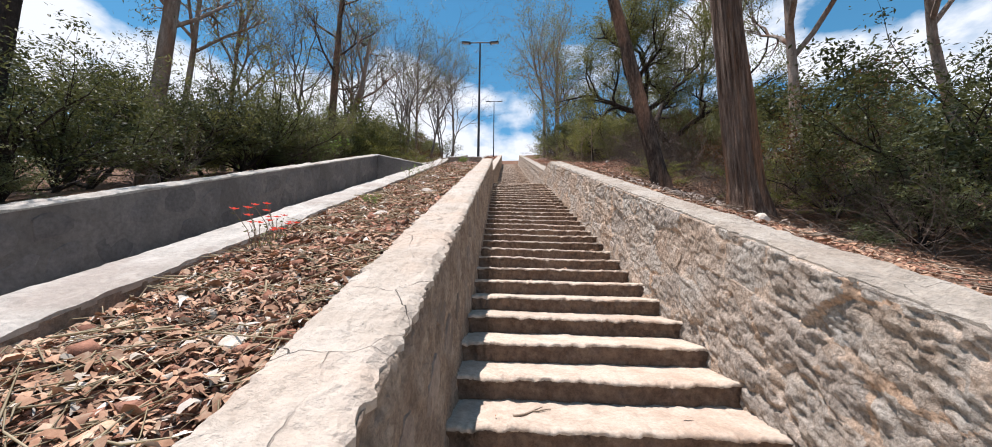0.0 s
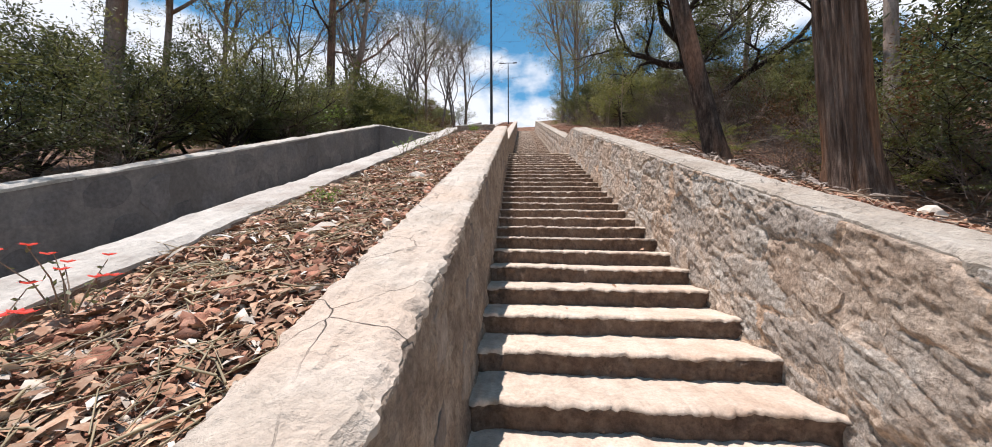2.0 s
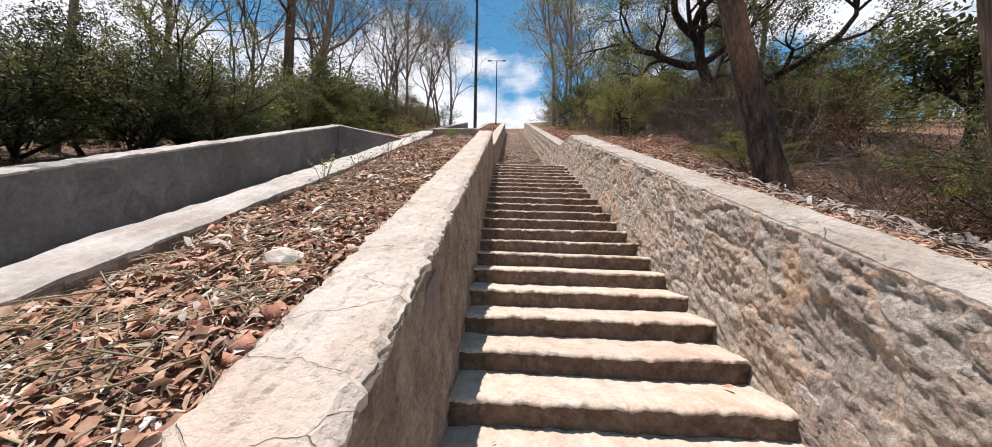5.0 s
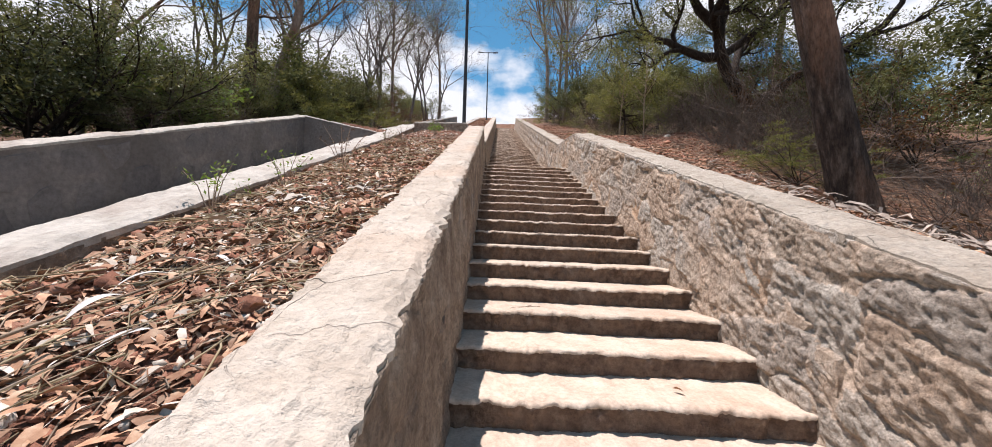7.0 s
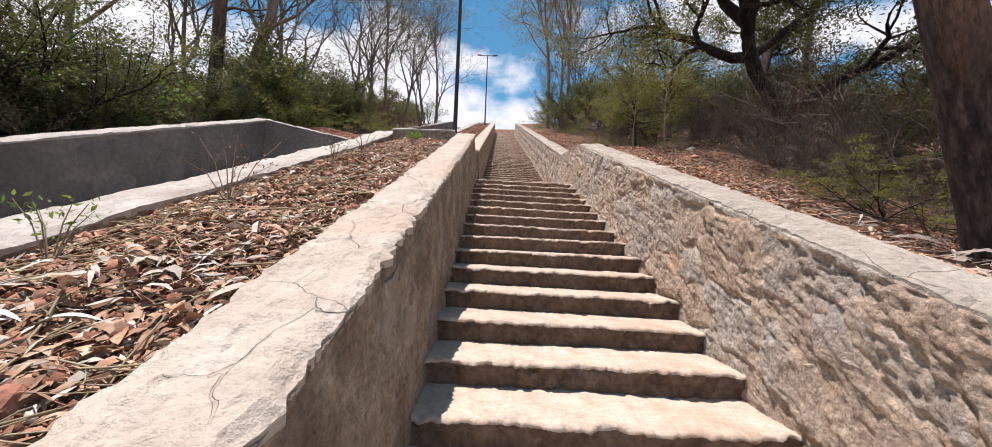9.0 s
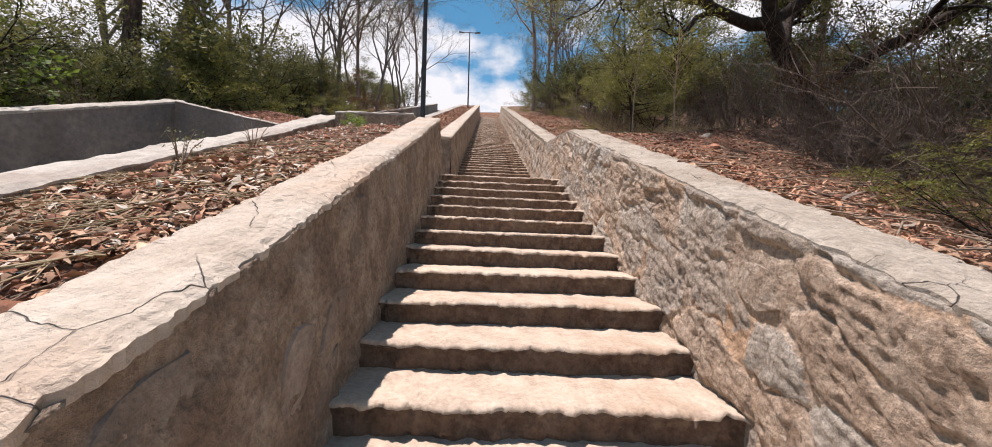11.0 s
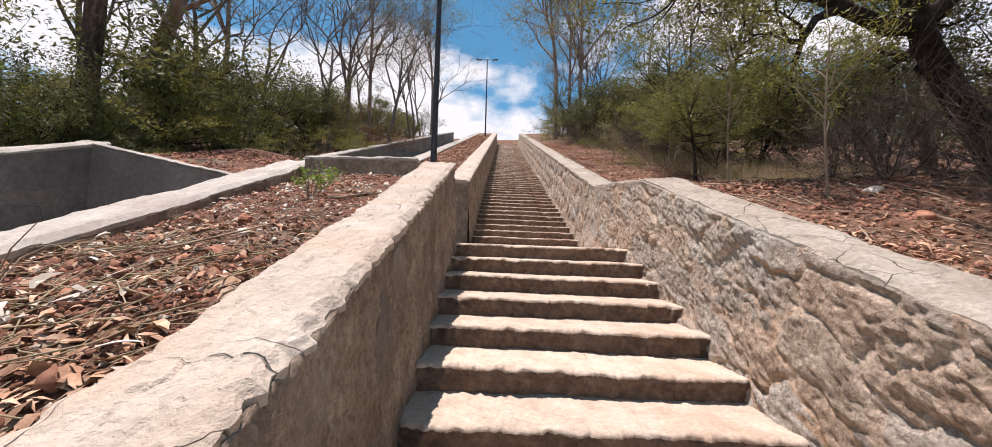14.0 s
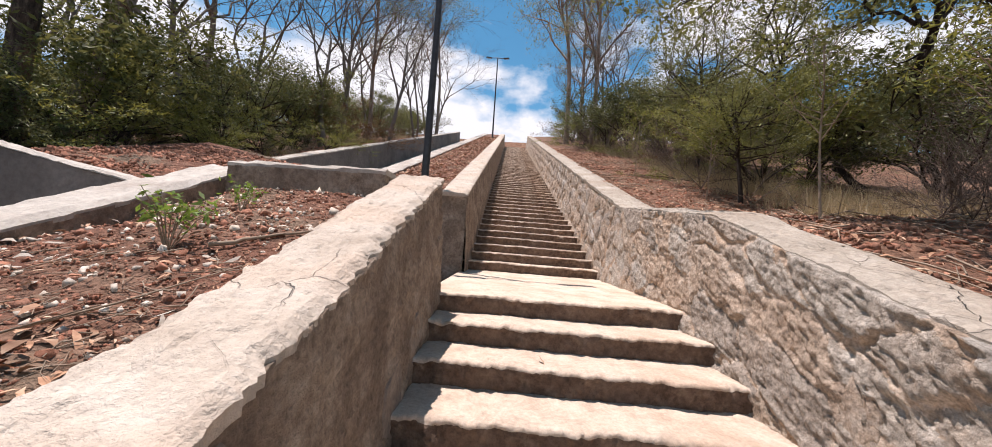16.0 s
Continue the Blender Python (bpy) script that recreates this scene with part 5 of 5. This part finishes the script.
weed(-1.6, 13.2, 0.2, 8, M_FRESH, "small green weed growing in the red soil", 7, 0.04)


def sapling(x, y, h, seed):
    t = plant("sapling", seed, h, 0.014, [(8, 0.04, 0.05, 16, 0.9, 0.3, 6), (4, 0.12, 0.05, 3, 0.6, 0.5, 4), (3, 0.2, 0.0, 0, 0, 0, 3)], M_TWIG, M_LEAF3, 12, 0.06, 0.055, 0.22, label="thin planted sapling with sparse feathery leaves", category="tree", group="saplings", trunk_len=h)
    t.matrix_basis = ground_pose(x, y, seed * 40)


sapling(2.9, 14.45, 1.9, 81)
sapling(3.0, 13.1, 1.7, 82)
sapling(3.5, 17.6, 1.5, 83)
sapling(3.2, 20.5, 1.6, 84)


def loose_stone(x, y, size, seed, label, mat):
    r = np.random.default_rng(seed)
    bm = bmesh.new()
    bmesh.ops.create_icosphere(bm, subdivisions=2, radius=size)
    sc = r.uniform(0.55, 1.2, 3)
    for v in bm.verts:
        f = 1 + 0.55 * fbm(v.co.x / size * 0.8 + seed, v.co.y / size * 0.8, v.co.z / size * 0.8, 2)
        v.co = Vector((v.co.x * f * sc[0], v.co.y * f * sc[1], v.co.z * f * 0.8))
    me = bpy.data.meshes.new("stone")
    bm.to_mesh(me)
    bm.free()
    me.materials.append(mat)
    ob = put("stone", me, at=pose(x, y, (bed_level(x, y) if x < 0 else terrain(x, y)) + size * 0.15, 0, 0, seed * 50))
    tagged(ob, label, "stone", "loose stones")


for i, (x, y, sz, m) in enumerate(((-0.94, 1.36, 0.05, 0), (-1.31, 3.96, 0.05, 0), (-0.88, 3.71, 0.055, 0), (-1.12, 5.25, 0.09, 0), (-1.2, 3.35, 0.045, 1), (-1.3, 1.9, 0.05, 1), (-1.1, 2.6, 0.05, 1), (-1.15, 5.6, 0.05, 0), (-1.0, 7.0, 0.04, 1),
                                   (-1.35, 6.6, 0.04, 1), (-1.5, 11.9, 0.05, 1), (-1.3, 11.4, 0.05, 1), (3.3, 12.6, 0.06, 1), (3.0, 11.8, 0.05, 1), (3.6, 13.3, 0.06, 0), (2.5, 5.2, 0.07, 0), (2.9, 4.4, 0.08, 0))):
    loose_stone(x, y, sz, i + 1, "rough pale stone lying in the gravel" if m == 0 else "rough red-brown stone lying in the gravel", M_PALE if m == 0 else M_GRAVEL)


def stick(p, q, rad, seed, label="thin dry stick lying on the ground"):
    r = np.random.default_rng(seed)
    p, q = np.array(p, float), np.array(q, float)
    s = Soup()
    pts = [p + (q - p) * u + np.append(r.normal(0, 0.012, 2), 0) for u in np.linspace(0, 1, 7)]
    tube(s, pts, np.linspace(rad, rad * 0.4, 7), 6)
    m = pts[3]
    tube(s, [m, m + (q - p) * 0.14 + np.array([0.03, 0.02, 0.012])], [rad * 0.6, rad * 0.3], 5)
    tagged(put("stick", s.mesh("stick", M_TWIG, True)), label, "stick", "fallen sticks")


def bed_stick(x0, y0, x1, y1, rad, seed):
    stick((x0, y0, bed_level(x0, y0) + 0.035), (x1, y1, bed_level(x1, y1) + 0.035), rad, seed)


bed_stick(-1.8, 6.42, -1.2, 7.0, 0.009, 1)
bed_stick(-1.5, 5.55, -1.1, 6.5, 0.006, 11)
bed_stick(-1.05, 6.2, -0.95, 6.9, 0.005, 12)
bed_stick(-1.6, 2.0, -1.0, 3.0, 0.004, 2)
bed_stick(-1.45, 11.3, -1.0, 12.4, 0.006, 3)
bed_stick(-1.3, 12.6, -1.0, 12.9, 0.012, 4)
bed_stick(-1.2, 9.3, -1.05, 10.1, 0.005, 5)
bed_stick(-1.4, 5.0, -1.1, 5.9, 0.005, 6)
stick((-7.9, 16.6, terrain(-7.9, 16.6) + 1.9), (-7.3, 16.6, terrain(-7.3, 16.6) + 0.05), 0.035, 9, "pale bare branch leaning against a trunk")
zt = Z0 + 0.012
stick((0.05, Y0 + 0.16, zt), (0.28, Y0 + 0.30, zt), 0.008, 7, "small dark stick on a step")
zt = step_z(13) + 0.012
stick((0.0, Y0 + RUN * 13 + 0.15, zt), (0.2, Y0 + RUN * 13 + 0.22, zt), 0.006, 8, "small dry stick on a step")


def dropped_leaf(k, x, d, seed):
    r = np.random.default_rng(seed)
    s = Soup()
    flat_leaves(s, [(0, 0, 0.008)], r, 0.05, 0.4)
    tagged(put("fallen_leaf", s.mesh("fallen_leaf", M_LITTER), at=pose(x, Y0 + RUN * k + d, step_z(k) - 0.015 * (x - 0.6) + 0.008)), "curled brown leaf fallen on a step", "leaf", "leaves on the steps")


for i, (k, x, d) in enumerate(((0, 1.05, 0.2), (0, -0.05, 0.12), (2, 1.2, 0.3), (5, 0.3, 0.2), (6, 0.5, 0.15), (6, 0.75, 0.12), (7, -0.1, 0.25), (8, 1.3, 0.3), (11, 0.9, 0.2), (15, 0.4, 0.3), (19, 0.2, 0.3), (20, 1.1, 0.2), (23, 0.6, 0.25), (26, 0.3, 0.15))):
    dropped_leaf(k, x, d, i + 1)

def bleached_leaf(x, y, length, turn, seed):
    """A long dead leaf, bent along its length and dished across."""
    r = np.random.default_rng(seed)
    arch, twist = r.uniform(0.10, 0.2), r.uniform(-0.5, 0.5)
    v = []
    for i in range(11):
        u = i / 10 - 0.5
        w = length * 0.09 * max(0.04, (1 - (2 * abs(u)) ** 2.2))
        for k in range(5):
            c = k / 2 - 1
            v.append((u * length, c * w + twist * length * 0.4 * u * u, length * arch * (1 - 4 * u * u) + 0.35 * w * c * c + 0.3 * twist * c * w))
    me = mesh_of("bleached_leaf", v, grid_faces(11, 5), M_BONE, True)
    slope = math.atan(0.352) * math.sin(radians(turn))
    ob = put("bleached_leaf", me, at=pose(x, y, bed_level(x, y) + 0.018) @ pose(0, 0, 0, 0, 0, turn) @ Matrix.Rotation(-slope, 4, 'Y'))
    tagged(ob, "long bleached dead leaf curled on the gravel", "leaf", "bleached long leaves")


for i, (x, y, ln, tn) in enumerate(((-1.68, 3.35, 0.20, 20), (-1.51, 3.38, 0.14, -30), (-1.36, 6.28, 0.22, 15), (-1.34, 6.14, 0.18, 50), (-1.24, 6.34, 0.15, -20), (-1.38, 7.24, 0.2, 5), (-1.3, 5.95, 0.16, 80), (-1.12, 5.85, 0.14, 60),
                                    (-1.75, 11.29, 0.16, 10), (-1.58, 11.33, 0.14, 35), (-1.02, 10.68, 0.14, 30), (-1.33, 7.19, 0.16, 60), (-1.2, 7.27, 0.18, 25), (-1.28, 7.0, 0.15, 100), (-1.09, 9.8, 0.12, -10), (-1.72, 11.24, 0.13, -5))):
    bleached_leaf(x, y, ln, tn, i + 1)


def broadleaf(x, y, sc, seed):
    t = plant("broadleaf_bush", seed, 2.4, 0.06, BUSHY, M_OAKBARK, M_FRESH, 7, 0.2, 0.16, 0.5, label="glossy broad-leaved green bush on the slope", category="bush", group="broadleaf bushes", trunk_len=0.4)
    t.matrix_basis = ground_pose(x, y, seed * 30)
    t.scale = (sc * 1.3, sc * 1.3, sc)


broadleaf(-10.2, 17.6, 1.0, 91)
broadleaf(-8.3, 13.0, 0.7, 92)

# ---- street lamps ----


def street_lamp(x, y, z, h):
    root = tagged(new("street_lamp"), "tall dark steel street lamp with a T-shaped double arm", "street lamp", "lamps along the steps")
    root.matrix_basis = pose(x, y, z)
    s = Soup()
    tube(s, [(0, 0, -0.2), (0, 0, 0.5), (0, 0, h * 0.6), (0, 0, h)], [0.062, 0.06, 0.048, 0.036], 14)
    put("pole", s.mesh("pole", M_POLE, True), root)
    bm = bmesh.new()
    bmesh.ops.create_cube(bm, size=1, matrix=Matrix.Translation((0, 0, 0.0)) @ Matrix.Diagonal((0.26, 0.26, 0.03, 1)))
    bmesh.ops.bevel(bm, geom=bm.edges[:], offset=0.006, segments=1)
    me = bpy.data.meshes.new("base_plate")
    bm.to_mesh(me)
    bm.free()
    me.materials.append(M_POLE)
    put("base_plate", me, root)
    s = Soup()
    tube(s, [(-0.55, 0, h - 0.02), (0, 0, h), (0.55, 0, h - 0.02)], [0.025, 0.03, 0.025], 8)
    put("arm", s.mesh("arm", M_POLE, True), root)
    for sx in (-1, 1):
        bm = bmesh.new()
        bmesh.ops.create_cube(bm, size=1, matrix=pose(sx * 0.66, 0, h - 0.01, 0, -sx * 4, 0) @ Matrix.Diagonal((0.42, 0.16, 0.06, 1)))
        bmesh.ops.bevel(bm, geom=bm.edges[:], offset=0.02, segments=2)
        me = bpy.data.meshes.new("lamp_head")
        bm.to_mesh(me)
        bm.free()
        me.materials.append(M_POLE)
        head = put("lamp_head", me, root)
        bm = bmesh.new()
        bmesh.ops.create_cube(bm, size=1, matrix=pose(sx * 0.68, 0, h - 0.045, 0, -sx * 4, 0) @ Matrix.Diagonal((0.3, 0.11, 0.014, 1)))
        me = bpy.data.meshes.new("lens")
        bm.to_mesh(me)
        bm.free()
        me.materials.append(M_LAMP)
        put("lens", me, head, "grey glass lens")
    return root


lamp = street_lamp(-1.27, 16.75, bed_level(-1.27, 16.75) + 0.015, 6.2)
for lx, ly in ((-1.35, 39.0),):
    copy_thing(lamp, pose(lx, ly, bed_level(lx, ly) + 0.015))

# ---- stones set in the walls ----
face_stones(WALL_R, -1.0, 16.4, lambda y: X_RIGHT, top_right, lambda y: stair_line(y) - 0.12, -1, 0.34, 0.25, 0.03, 0.014, 1, M_RUBBLE, keep=0.22, batter=BATTER)
face_stones(WALL_R, 16.4, 40.0, lambda y: X_RIGHT, top_right, lambda y: stair_line(y) - 0.12, -1, 0.42, 0.3, 0.03, 0.03, 2, M_RUBBLE, False, batter=BATTER)
face_stones(WALL_L, 0.0, 14.05, lambda y: x_left(y) + LEFT_BATTER * 0.98, top_left, lambda y: stair_line(y) - 0.1, 1, 0.45, 0.32, 0.05, 0.004, 3, M_FLUSH, keep=0.4, batter=LEFT_BATTER)
face_stones(WALL_F, 0.0, 14.2, lambda y: FAR_X, top_far, lambda y: top_far(y) - 1.0, 1, 0.55, 0.38, 0.04, 0.008, 4, M_GREYSTONE, keep=0.75)
